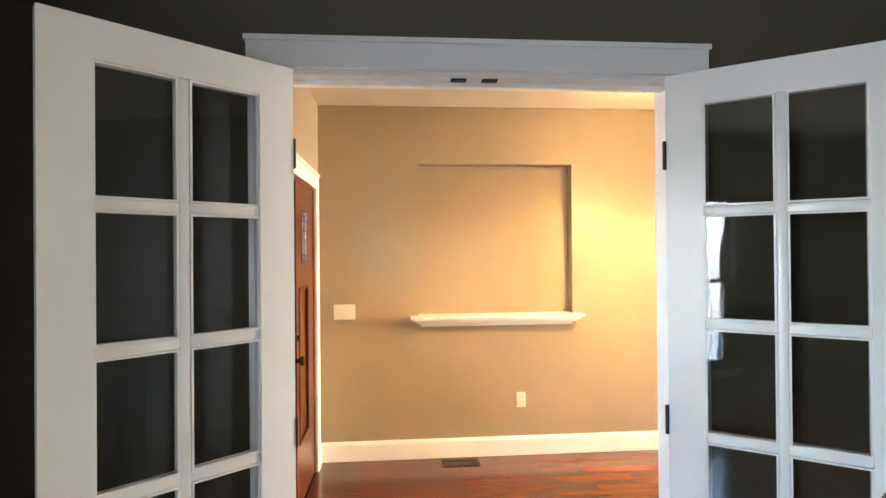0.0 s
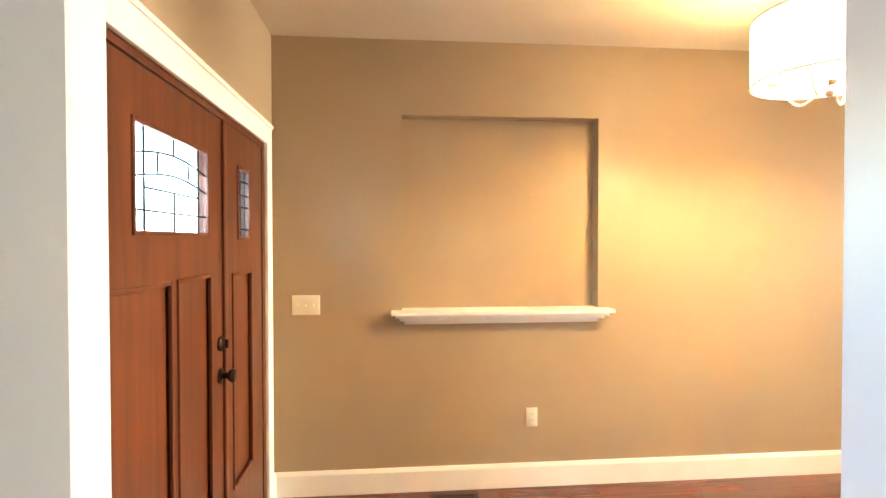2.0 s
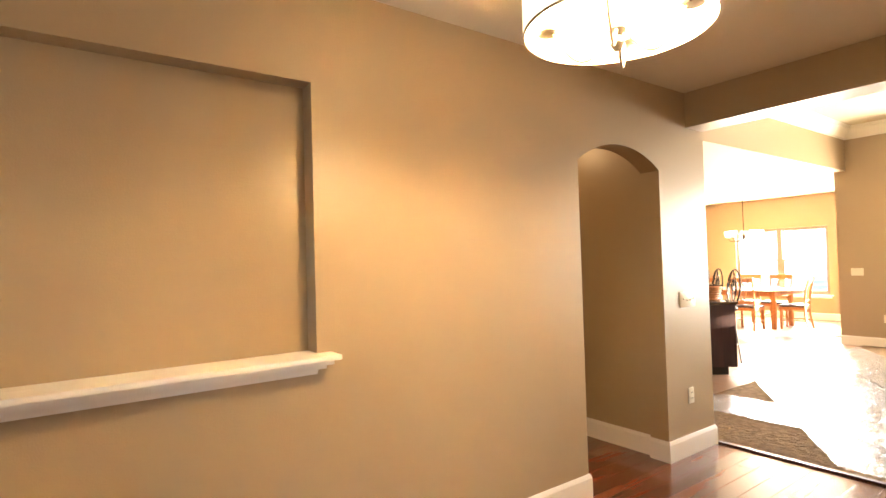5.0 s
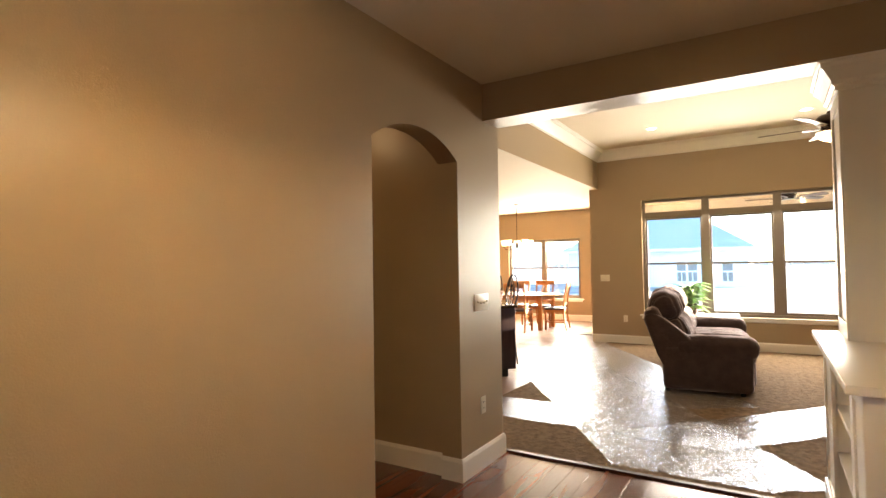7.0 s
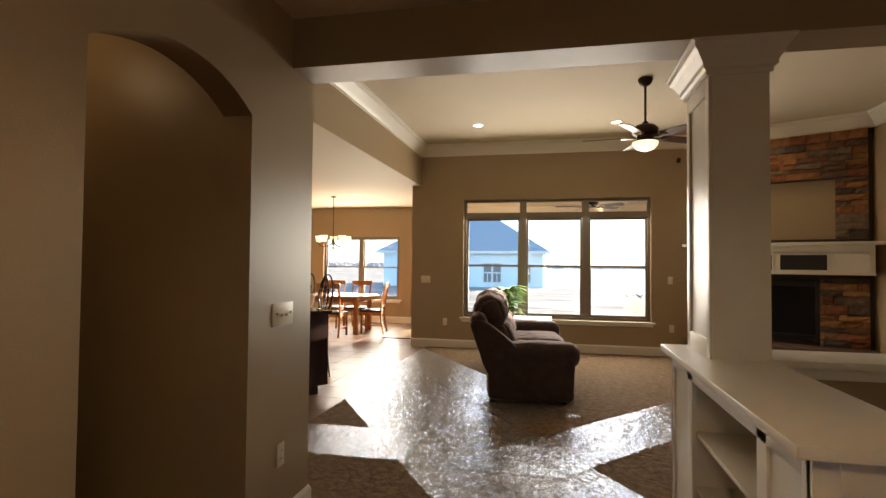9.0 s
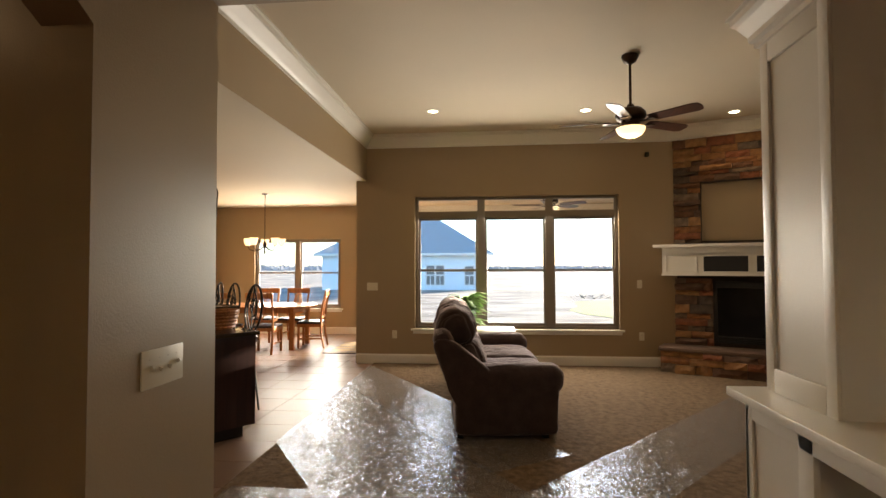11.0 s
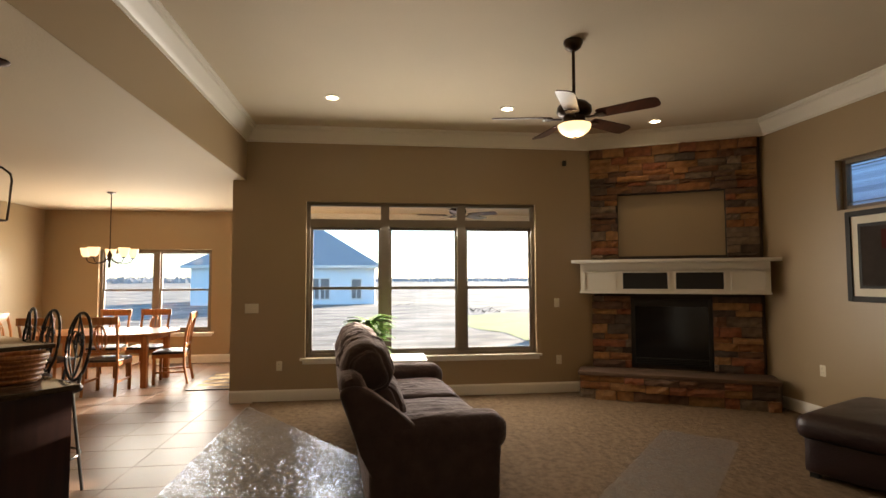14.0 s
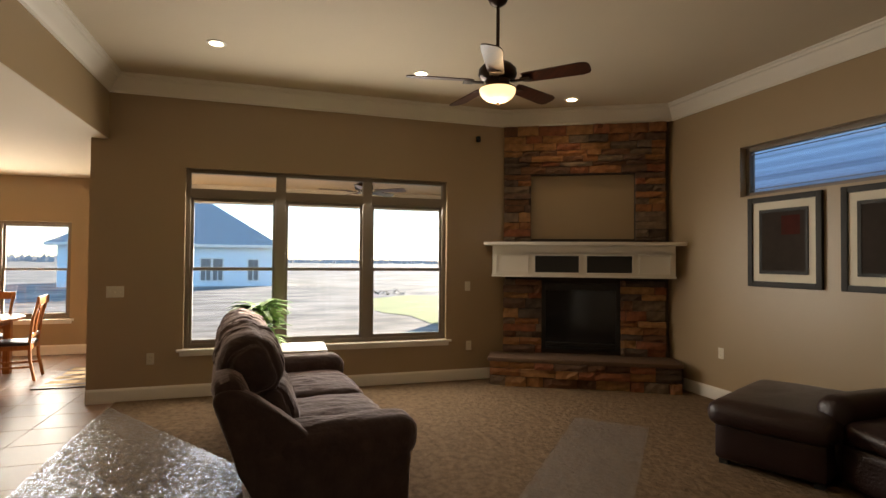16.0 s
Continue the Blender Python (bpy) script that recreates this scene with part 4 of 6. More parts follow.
FM = Matrix(((fdir.x, -fdir.y, 0, FPA.x), (fdir.y, fdir.x, 0, FPA.y), (0, 0, 1, 0), (0, 0, 0, 1)))
structure("wall_fireplace", moved(boxes((0.0, 0.14, 0, flen, 0.30, LIV)), FM), PAINT, "olive-tan corner wall behind the stone fireplace", "wall")


def stone_material():
    m = mat("stacked_stone", (0.2, 0.11, 0.06), 0.82, grain=8.0, tint=0.0, bump=0.8, scale=38)
    nt = m.node_tree
    b = nt.nodes["Principled BSDF"]
    oi = nt.nodes.new("ShaderNodeObjectInfo")
    cr = nt.nodes.new("ShaderNodeValToRGB")
    cr.color_ramp.interpolation = "CONSTANT"
    tones = ((0.30, 0.14, 0.06), (0.14, 0.085, 0.06), (0.36, 0.20, 0.09), (0.10, 0.075, 0.062), (0.26, 0.10, 0.05), (0.20, 0.15, 0.11), (0.33, 0.17, 0.07), (0.16, 0.08, 0.045))
    for i, t in enumerate(tones):
        e = cr.color_ramp.elements[i] if i < 2 else cr.color_ramp.elements.new(i / len(tones))
        e.position, e.color = i / len(tones), (*t, 1)
    nt.links.new(oi.outputs["Random"], cr.inputs["Fac"])
    tc = nt.nodes.new("ShaderNodeTexCoord")
    n = nt.nodes.new("ShaderNodeTexNoise")
    n.inputs["Scale"].default_value, n.inputs["Detail"].default_value = 11.0, 8
    nt.links.new(tc.outputs["Object"], n.inputs["Vector"])
    mx = nt.nodes.new("ShaderNodeMix")
    mx.data_type, mx.blend_type = "RGBA", "MULTIPLY"
    mx.inputs["Factor"].default_value = 0.75
    r2 = nt.nodes.new("ShaderNodeValToRGB")
    r2.color_ramp.elements[0].position, r2.color_ramp.elements[0].color = 0.3, (0.45, 0.4, 0.36, 1)
    r2.color_ramp.elements[1].position, r2.color_ramp.elements[1].color = 0.7, (1.25, 1.15, 1.0, 1)
    nt.links.new(n.outputs["Fac"], r2.inputs["Fac"])
    nt.links.new(cr.outputs["Color"], mx.inputs["A"])
    nt.links.new(r2.outputs["Color"], mx.inputs["B"])
    nt.links.new(mx.outputs["Result"], b.inputs["Base Color"])
    return m


LEDGE = stone_material()
MORTAR = mat("dark_mortar", (0.05, 0.038, 0.03), 0.95, grain=20, tint=0.3)
fp = empty("fireplace", "corner fireplace of brown stacked ledge stone with dark firebox", "fireplace", "", FM)
TVS, FBS = (0.38, 1.66, 1.80, 2.62), (0.52, 1.48, 0.40, 1.24)
MZ0, MZ1 = 1.33, 1.73
STOP = LIV - 0.19
for spec in ((0.0, 0.03, 0, TVS[0], 0.14, STOP), (TVS[1], 0.03, 0, flen - 0.04, 0.14, STOP), (TVS[0], 0.03, TVS[3], TVS[1], 0.14, STOP), (TVS[0], 0.03, FBS[3], TVS[1], 0.14, TVS[2]), (TVS[0], 0.03, 0, FBS[0], 0.14, FBS[3]), (FBS[1], 0.03, 0, TVS[1], 0.14, FBS[3]), (FBS[0], 0.03, 0, FBS[1], 0.14, FBS[2])):
    part("backing", boxes(spec), MORTAR, fp, "dark mortar backing")
part("niche_back", boxes((TVS[0], 0.11, TVS[2], TVS[1], 0.138, TVS[3])), PAINT, fp, "olive-tan recessed panel above the mantel")
fb = part("firebox", boxes((FBS[0], -0.01, FBS[2], FBS[0] + 0.05, 0.03, FBS[3]), (FBS[1] - 0.05, -0.01, FBS[2], FBS[1], 0.03, FBS[3]), (FBS[0] + 0.05, -0.01, FBS[3] - 0.09, FBS[1] - 0.05, 0.03, FBS[3]), (FBS[0] + 0.05, -0.01, FBS[2], FBS[1] - 0.05, 0.03, FBS[2] + 0.09), bevel=0.004), MATTBLACK, fp, "black metal fireplace surround")
part("glass", boxes((FBS[0] + 0.05, 0.012, FBS[2] + 0.09, FBS[1] - 0.05, 0.02, FBS[3] - 0.09)), BLACK, fb, "black fireplace glass")
part("louvre", boxes(*[(FBS[0] + 0.06, -0.014, FBS[2] + 0.015 + i * 0.022, FBS[1] - 0.06, -0.009, FBS[2] + 0.027 + i * 0.022) for i in range(3)]), BLACK, fb)

rng = random.Random(7)
stone_meshes = []
def stone_mesh(w, h, d):
    bm = bmesh.new()
    nx, nz = 4, 2
    front = {}
    for i in range(nx + 1):
        for j in range(nz + 1):
            ex = 0.004 * rng.uniform(-1, 1)
            edge = i in (0, nx) or j in (0, nz)
            front[i, j] = bm.verts.new((w * i / nx + ex * (0 < i < nx), -d + (0.012 if edge else 0) + 0.009 * rng.uniform(-1, 1), h * j / nz + 0.004 * rng.uniform(-1, 1)))
    for i in range(nx):
        for j in range(nz):
            bm.faces.new((front[i, j], front[i + 1, j], front[i + 1, j + 1], front[i, j + 1]))
    ring = [front[i, 0] for i in range(nx + 1)] + [front[nx, j] for j in range(1, nz + 1)] + [front[i, nz] for i in range(nx - 1, -1, -1)] + [front[0, j] for j in range(nz - 1, 0, -1)]
    back = [bm.verts.new((v.co.x, 0.028, v.co.z)) for v in ring]
    for a in range(len(ring)):
        b = (a + 1) % len(ring)
        bm.faces.new((ring[b], ring[a], back[a], back[b]))
    return mesh_of("stone", bm, LEDGE, False)


def lay_stones(parent, u0, u1, z0, z1, holes, y0):
    z = z0
    while z < z1 - 0.03:
        h = min(rng.choice((0.055, 0.075, 0.095, 0.125)), z1 - z)
        u = u0
        while u < u1 - 0.01:
            w = rng.uniform(0.14, 0.42)
            if u1 - (u + w) < 0.12:
                w = u1 - u
            ends = [(u, u + w)]
            for a, b, c, d in holes:
                if z + h > c + 0.02 and z < d - 0.02:
                    ends = [(p, q) for lo, hi in ends for p, q in ((lo, min(hi, a)), (max(lo, b), hi)) if q - p > 0.03]
            for p, q in ends:
                ob = new("stone", stone_mesh(q - p - 0.006, h - 0.006, rng.choice((0.0, 0.012, 0.03, 0.055)) + rng.uniform(0, 0.012)))
                ob.parent = parent
                ob.location = (p + 0.003, y0, z + 0.003)
            u += w
        z += h


HEARTH_D, HEARTH_H = 0.42, 0.30
lay_stones(fp, 0.03, flen - 0.08, HEARTH_H + 0.05, STOP - 0.005, [TVS, FBS, (-1, 9, MZ0 + 0.02, MZ1)], 0.0)
hearth = part("hearth", boxes((-0.10, -HEARTH_D + 0.02, 0, flen + 0.02, 0.0, HEARTH_H)), MORTAR, fp, "raised stone hearth")
part("hearth_slab", boxes((-0.12, -HEARTH_D - 0.04, HEARTH_H, flen + 0.02, 0.02, HEARTH_H + 0.05), bevel=0.012), STONEMAT, hearth, "brown stone hearth slab")
lay_stones(hearth, -0.10, flen, 0.0, HEARTH_H, [], -HEARTH_D + 0.0)

mt = empty("mantel", "cream painted mantel box with crown edge, panels and two dark grilles", "mantel", "", FM)
MD = 0.24
part("box", boxes((-0.09, -MD, MZ0, flen - 0.02, -0.05, MZ1 - 0.10)), TRIM, mt)
MCROWN = [(0, -0.12), (0.012, -0.12), (0.02, -0.10), (0.05, -0.06), (0.06, -0.035), (0.09, -0.03), (0.095, 0.0), (0, 0.0)]
part("crown", sweep(MCROWN, [(-0.09, -0.05, MZ1 - 0.02), (-0.09, -MD, MZ1 - 0.02), (flen - 0.02, -MD, MZ1 - 0.02), (flen - 0.02, -0.05, MZ1 - 0.02)][::-1]), TRIM, mt)
part("shelf", boxes((-0.19, -MD - 0.11, MZ1 - 0.02, flen + 0.08, -0.05, MZ1 + 0.02), bevel=0.005), TRIM, mt)
fz0, fz1 = MZ0 + 0.03, MZ1 - 0.13
for u0, u1, dark in ((-0.05, 0.36, 0), (0.42, 0.98, 1), (1.04, 1.60, 1), (1.66, 2.03, 0)):
    part("grille" if dark else "panel_moulding", boxes((u0, -MD - 0.012, fz0, u0 + 0.018, -MD - 0.0005, fz1), (u1 - 0.018, -MD - 0.012, fz0, u1, -MD - 0.0005, fz1), (u0 + 0.018, -MD - 0.012, fz0, u1 - 0.018, -MD - 0.0005, fz0 + 0.018), (u0 + 0.018, -MD - 0.012, fz1 - 0.018, u1 - 0.018, -MD - 0.0005, fz1), bevel=0.003), TRIM, mt)
    if dark:
        part("speaker_cloth", boxes((u0 + 0.018, -MD - 0.006, fz0 + 0.018, u1 - 0.018, -MD - 0.001, fz1 - 0.018)), MATTBLACK, mt, "black grille cloth")
part("lower_bead", boxes((-0.10, -MD - 0.016, MZ0 - 0.012, flen - 0.012, -0.05, MZ0 + 0.012), bevel=0.005), TRIM, mt)


# ---- ceiling fans and downlights ----
def ceiling_fan(m, top, first, lit, label):
    f = empty("ceiling_fan", label, "ceiling fan", "", m)
    part("canopy", lathe([(0, top), (0.075, top), (0.078, top - 0.02), (0.06, top - 0.06), (0.025, top - 0.085), (0, top - 0.085)], 24), BRONZE, f)
    part("downrod", lathe([(0.013, top - 0.52), (0.013, top - 0.07)], 12), BRONZE, f)
    b = top - 0.655
    part("motor", lathe([(0, b + 0.19), (0.03, b + 0.185), (0.035, b + 0.16), (0.10, b + 0.145), (0.135, b + 0.11), (0.14, b + 0.07), (0.125, b + 0.045), (0.09, b + 0.03), (0.085, b), (0, b)], 32), BRONZE, f)
    for k in range(5):
        a = radians(first + 72 * k)
        rot = Matrix.Rotation(a, 4, "Z")
        iron = part("blade_iron", moved(boxes((0.10, -0.02, b + 0.005, 0.20, 0.02, b + 0.013), (0.18, -0.045, b + 0.007, 0.25, 0.045, b + 0.015), bevel=0.003), rot), BRONZE, f)
        out = [(0.19, -0.052), (0.22, -0.06), (0.60, -0.072), (0.645, -0.06), (0.66, -0.03), (0.66, 0.03), (0.645, 0.06), (0.60, 0.072), (0.22, 0.06), (0.19, 0.052)]
        blade = prism(out, 0.007, "z", 0.0)
        part("blade", moved(blade, rot @ Matrix.Translation((0, 0, b + 0.02)) @ pose(0, 0, 0, -13, 0, 0)), FANWOOD, iron, "walnut-brown fan blade")
    if lit:
        part("fitter", lathe([(0, b), (0.085, b), (0.09, b - 0.02), (0.13, b - 0.025), (0.135, b - 0.035), (0, b - 0.035)], 28), BRONZE, f)
        part("bowl", lathe([(0.13, b - 0.035)] + [(0.132 * math.cos(t * math.pi / 20), b - 0.035 - 0.095 * math.sin(t * math.pi / 20)) for t in range(1, 10)] + [(0, b - 0.13)], 32), BOWL, f, "lit frosted glass bowl")
        part("finial", lathe([(0, b - 0.15), (0.008, b - 0.145), (0.014, b - 0.135), (0.006, b - 0.128), (0, b - 0.128)], 12), BRONZE, f)
    return f


ceiling_fan(pose(7.96, 1.72, 0), LIV, 153, True, "bronze ceiling fan with five walnut blades and lit bowl")

for cy, cx in CANS:
    cl = empty("recessed_light", "lit recessed ceiling light with white trim ring", "ceiling light", "recessed lights", pose(cx, cy, LIV))
    part("trim_ring", lathe([(0.06, -0.001), (0.085, -0.001), (0.085, -0.006), (0.06, -0.010), (0.06, -0.001)], 28), TRIM, cl)
    part("lens", lathe([(0, -0.006), (0.06, -0.006), (0.06, -0.002), (0, -0.002)], 28), DIFFUSER, cl, "glowing lens")


# ---- sofa: back to the kitchen, seats towards the half wall ----
so = empty("sofa", "brown suede reclining sofa with pillow back and padded arms", "sofa", "", pose(7.36, 2.89, 0, 0, 0, 5) @ pose(-7.36, -2.9, 0))
SX0, SX1 = 7.36, 9.72
part("base", cushion(SX0 + 0.06, 2.56, 0.04, SX1 - 0.06, 3.32, 0.30, 0.04, 0.0, 0.004), SOFA, so)
for x0, x1, sd in ((SX0, SX0 + 0.30, 1), (SX1 - 0.30, SX1, 2)):
    arm = part("arm", cushion(x0 - 0.004, 2.48, 0.05, x1 + 0.004, 3.34, 0.52, 0.05, 0.008, 0.008, 24, sd), SOFA, so)
    part("arm_pad", cushion(x0 - 0.006, 2.43, 0.38, x1 + 0.006, 3.24, 0.62, 0.10, 0.006, 0.012, 36, sd + 5, 0.005), SOFA, arm, "overstuffed arm pad")
mid = (SX0 + SX1) / 2
for x0, x1, sd in ((SX0 + 0.29, mid, 3), (mid, SX1 - 0.29, 4)):
    part("seat_cushion", cushion(x0 + 0.004, 2.45, 0.27, x1 - 0.004, 3.15, 0.50, 0.09, 0.03, 0.010, 48, sd, 0.015), SOFA, so)
    part("footrest", cushion(x0 + 0.01, 2.44, 0.06, x1 - 0.01, 2.56, 0.36, 0.05, 0.01, 0.006, 10, sd + 2), SOFA, so)
    bk = part("back_cushion", leaned(cushion(x0 + 0.0, 3.02, 0.44, x1 - 0.0, 3.26, 0.80, 0.10, 0.035, 0.018, 44, sd + 9, 0.016), 3.2, 0.44, -22), SOFA, so)
    part("head_cushion", leaned(cushion(x0 - 0.05, 3.00, 0.74, x1 + 0.05, 3.31, 1.09, 0.13, 0.03, 0.009, 52, sd + 12, 0.017), 3.2, 0.44, -22), SOFA, bk, "puffed head roll")
part("back_shell", leaned(cushion(SX0 + 0.02, 3.20, 0.10, SX1 - 0.02, 3.37, 0.98, 0.075, 0.01, 0.006, 18, 8), 3.2, 0.44, -22), SOFA, so)
for x in (SX0 + 0.005, SX1 - 0.145):
    wing = prism([(3.17, 0.10), (2.97, 0.40), (2.99, 0.50), (3.09, 0.68), (3.17, 0.82), (3.25, 0.915), (3.32, 0.935), (3.375, 0.90), (3.39, 0.5), (3.37, 0.10)], 0.14, "x", x)
    bmesh.ops.bevel(wing, geom=list(wing.edges), offset=0.035, segments=4, profile=0.5, affect="EDGES", clamp_overlap=True)
    part("side_wing", leaned(wing, 3.2, 0.44, -22), SOFA, so, "padded side of the backrest")
part("back_skirt", cushion(SX0 + 0.05, 3.22, 0.05, SX1 - 0.05, 3.36, 0.42, 0.05, 0, 0.004), SOFA, so)
for x in (SX0 + 0.1, SX1 - 0.1):
    for y in (2.58, 3.30):
        part("foot", boxes((x - 0.025, y - 0.025, 0.012, x + 0.025, y + 0.025, 0.06)), MATTBLACK, so)

# ---- side table and plant at the window ----
TBX, TBY = 10.16, 3.10
st = empty("side_table", "pale topped end table between sofa and window", "side table", "", pose(TBX, TBY + 0.02, 0.012))
part("tabletop", boxes((-0.28, -0.40, 0.56, 0.28, 0.40, 0.595), bevel=0.008), TRIM, st, "pale glossy tabletop")
for sx in (-1, 1):
    for sy in (-1, 1):
        part("leg", boxes((sx * 0.24 - 0.022, sy * 0.36 - 0.022, 0, sx * 0.24 + 0.022, sy * 0.36 + 0.022, 0.56), bevel=0.004), CABWOOD, st)
part("apron", boxes((-0.26, -0.38, 0.48, 0.26, -0.36, 0.56), (-0.26, 0.36, 0.48, 0.26, 0.38, 0.56), (-0.26, -0.36, 0.48, -0.24, 0.36, 0.56), (0.24, -0.36, 0.48, 0.26, 0.36, 0.56)), CABWOOD, st)

pl = empty("potted_plant", "leafy green house plant in a dark pot on the end table", "plant", "", pose(TBX - 0.03, TBY + 0.27, 0.607) @ Matrix.Diagonal((1.2, 1.2, 1.1, 1)))
part("pot", lathe([(0, 0), (0.07, 0), (0.075, 0.01), (0.095, 0.13), (0.10, 0.135), (0.10, 0.15), (0.088, 0.15), (0.085, 0.13), (0, 0.13)], 24), BRONZE, pl)
prng = random.Random(3)
def leaf(bm, base, a, lift, length, width):
    side = Vector((-math.sin(a), math.cos(a), 0))
    rows = []
    for i in range(7):
        u = i / 6
        r = length * u
        p = base + Vector((math.cos(a) * r * math.cos(lift * (1 - u)), math.sin(a) * r * math.cos(lift * (1 - u)), length * (math.sin(lift) * u - 0.75 * u * u)))
        w = width * math.sin(math.pi * min(0.97, u * 0.85 + 0.12)) ** 0.8
        rows.append((bm.verts.new(p - side * w), bm.verts.new(p + Vector((0, 0, -w * 0.35))), bm.verts.new(p + side * w)))
    for r0, r1 in zip(rows, rows[1:]):
        bm.faces.new((r0[0], r0[1], r1[1], r1[0]))
        bm.faces.new((r0[1], r0[2], r1[2], r1[1]))
for i in range(150):
    a = prng.uniform(0, 2 * math.pi)
    bm = bmesh.new()
    h = prng.uniform(0.06, 0.40)
    leaf(bm, Vector((0.03 * math.cos(a), 0.03 * math.sin(a), h)), a, prng.uniform(0.5, 1.3), prng.uniform(0.13, 0.26), prng.uniform(0.022, 0.040))
    part("leaf", bm, LEAF, pl)
for i in range(9):
    a = prng.uniform(0, 6.28)
    part("stem", tube([(0.02 * math.cos(a), 0.02 * math.sin(a), 0.12), (0.04 * math.cos(a), 0.04 * math.sin(a), 0.25), (0.06 * math.cos(a), 0.06 * math.sin(a), 0.36)], 0.004, 6), LEAF, pl)


# ---- clear plastic floor film ----
def film_mat():
    m = bpy.data.materials.new("clear_carpet_film")
    m.use_nodes = True
    nt = m.node_tree
    nt.nodes.clear()
    out = nt.nodes.new("ShaderNodeOutputMaterial")
    tr = nt.nodes.new("ShaderNodeBsdfTransparent")
    tr.inputs["Color"].default_value = (0.96, 0.96, 0.96, 1)
    gl = nt.nodes.new("ShaderNodeBsdfGlossy")
    gl.inputs["Roughness"].default_value = 0.16
    # Blue of the reflected sky is put into the gloss; the window lamps are warm.
    gl.inputs["Color"].default_value = (0.80, 0.88, 1.0, 1)
    tc = nt.nodes.new("ShaderNodeTexCoord")
    n = nt.nodes.new("ShaderNodeTexNoise")
    n.noise_type = "RIDGED_MULTIFRACTAL"
    n.inputs["Scale"].default_value, n.inputs["Detail"].default_value, n.inputs["Distortion"].default_value = 1.0, 3, 0.9
    mp = nt.nodes.new("ShaderNodeMapping")
    mp.inputs["Rotation"].default_value = (0, 0, radians(20))
    mp.inputs["Scale"].default_value = (46.0, 15.0, 1.0)
    nt.links.new(tc.outputs["Object"], mp.inputs["Vector"])
    nt.links.new(mp.outputs["Vector"], n.inputs["Vector"])
    n3 = nt.nodes.new("ShaderNodeTexNoise")
    n3.inputs["Scale"].default_value, n3.inputs["Detail"].default_value = 1.6, 2
    nt.links.new(tc.outputs["Object"], n3.inputs["Vector"])
    rg = nt.nodes.new("ShaderNodeMapRange")
    rg.inputs["From Min"].default_value, rg.inputs["From Max"].default_value = 0.35, 0.6
    rg.inputs["To Min"].default_value, rg.inputs["To Max"].default_value = 0.6, 1.0
    nt.links.new(n3.outputs["Fac"], rg.inputs["Value"])
    bp = nt.nodes.new("ShaderNodeBump")
    bp.inputs["Distance"].default_value = 0.012
    nt.links.new(rg.outputs["Result"], bp.inputs["Strength"])
    # finer creases that cross the long ones
    height = n.outputs["Fac"]
    for turn, scale, weight in ((-38, (9.0, 34.0, 1.0), 0.9), (64, (70.0, 26.0, 1.0), 0.35)):
        cross = nt.nodes.new("ShaderNodeTexNoise")
        cross.noise_type = "RIDGED_MULTIFRACTAL"
        cross.inputs["Scale"].default_value, cross.inputs["Detail"].default_value, cross.inputs["Distortion"].default_value = 1.0, 2, 0.6
        lay = nt.nodes.new("ShaderNodeMapping")
        lay.inputs["Rotation"].default_value = (0, 0, radians(turn))
        lay.inputs["Scale"].default_value = scale
        nt.links.new(tc.outputs["Object"], lay.inputs["Vector"])
        nt.links.new(lay.outputs["Vector"], cross.inputs["Vector"])
        add = nt.nodes.new("ShaderNodeMath")
        add.operation, add.inputs[1].default_value = "MULTIPLY_ADD", weight
        nt.links.new(cross.outputs["Fac"], add.inputs[0])
        nt.links.new(height, add.inputs[2])
        height = add.outputs["Value"]
    nt.links.new(height, bp.inputs["Height"])
    nt.links.new(bp.outputs["Normal"], gl.inputs["Normal"])
    mx = nt.nodes.new("ShaderNodeMixShader")
    nt.links.new(film_gloss(nt, 0.05, 0.62, 2.7, bp.outputs["Normal"]), mx.inputs["Fac"])
    haze = nt.nodes.new("ShaderNodeBsdfDiffuse")
    haze.inputs["Color"].default_value = (0.75, 0.76, 0.80, 1)
    nt.links.new(bp.outputs["Normal"], haze.inputs["Normal"])
    milky = nt.nodes.new("ShaderNodeMixShader")
    milky.inputs["Fac"].default_value = 0.11
    nt.links.new(tr.outputs["BSDF"], milky.inputs[1])
    nt.links.new(haze.outputs["BSDF"], milky.inputs[2])
    nt.links.new(milky.outputs["Shader"], mx.inputs[1])
    nt.links.new(gl.outputs["BSDF"], mx.inputs[2])
    nt.links.new(mx.outputs["Shader"], out.inputs["Surface"])
    return m


FILM = film_mat()
def film_sheet(origin, angle, length, width, z, label, seed, keep):
    """A creased sheet; keep(x, y) says where it was left lying."""
    bm = bmesh.new()
    step = 0.02
    nu, nv = int(length / step), int(width / step)
    c, s = math.cos(angle), math.sin(angle)
    vs = {}
    for i in range(nu + 1):
        for j in range(nv + 1):
            u, v = i * step, j * step
            x, y = origin[0] + c * u - s * v, origin[1] + s * u + c * v
            if not keep(x, y):
                continue
            p = Vector((u * 4.0 + seed, v * 16.0, 0))
            h = abs(noise.noise(p)) * 0.9 + 0.5 * abs(noise.noise(Vector((u * 14, v * 11 + seed, 1)))) + 0.25 * noise.noise(Vector((u * 30 + seed, v * 30, 2)))
            edge = min(v, width - v, u, length - u)
            lift = 0.004 + 0.010 * max(0.0, 0.65 - h) + (0.012 * max(0, noise.noise(Vector((u * 9, v * 9, seed)))) if edge < 0.05 else 0)
            vs[i, j] = bm.verts.new((x, y, z + lift))
    for (i, j), a in vs.items():
        q = [vs.get(k) for k in ((i, j), (i + 1, j), (i + 1, j + 1), (i, j + 1))]
        if all(q):
            bm.faces.new(q)
    ob = tagged(part("plastic_sheet", bm, FILM), label, "floor film", "carpet films")
    ob.visible_shadow = False
    return ob


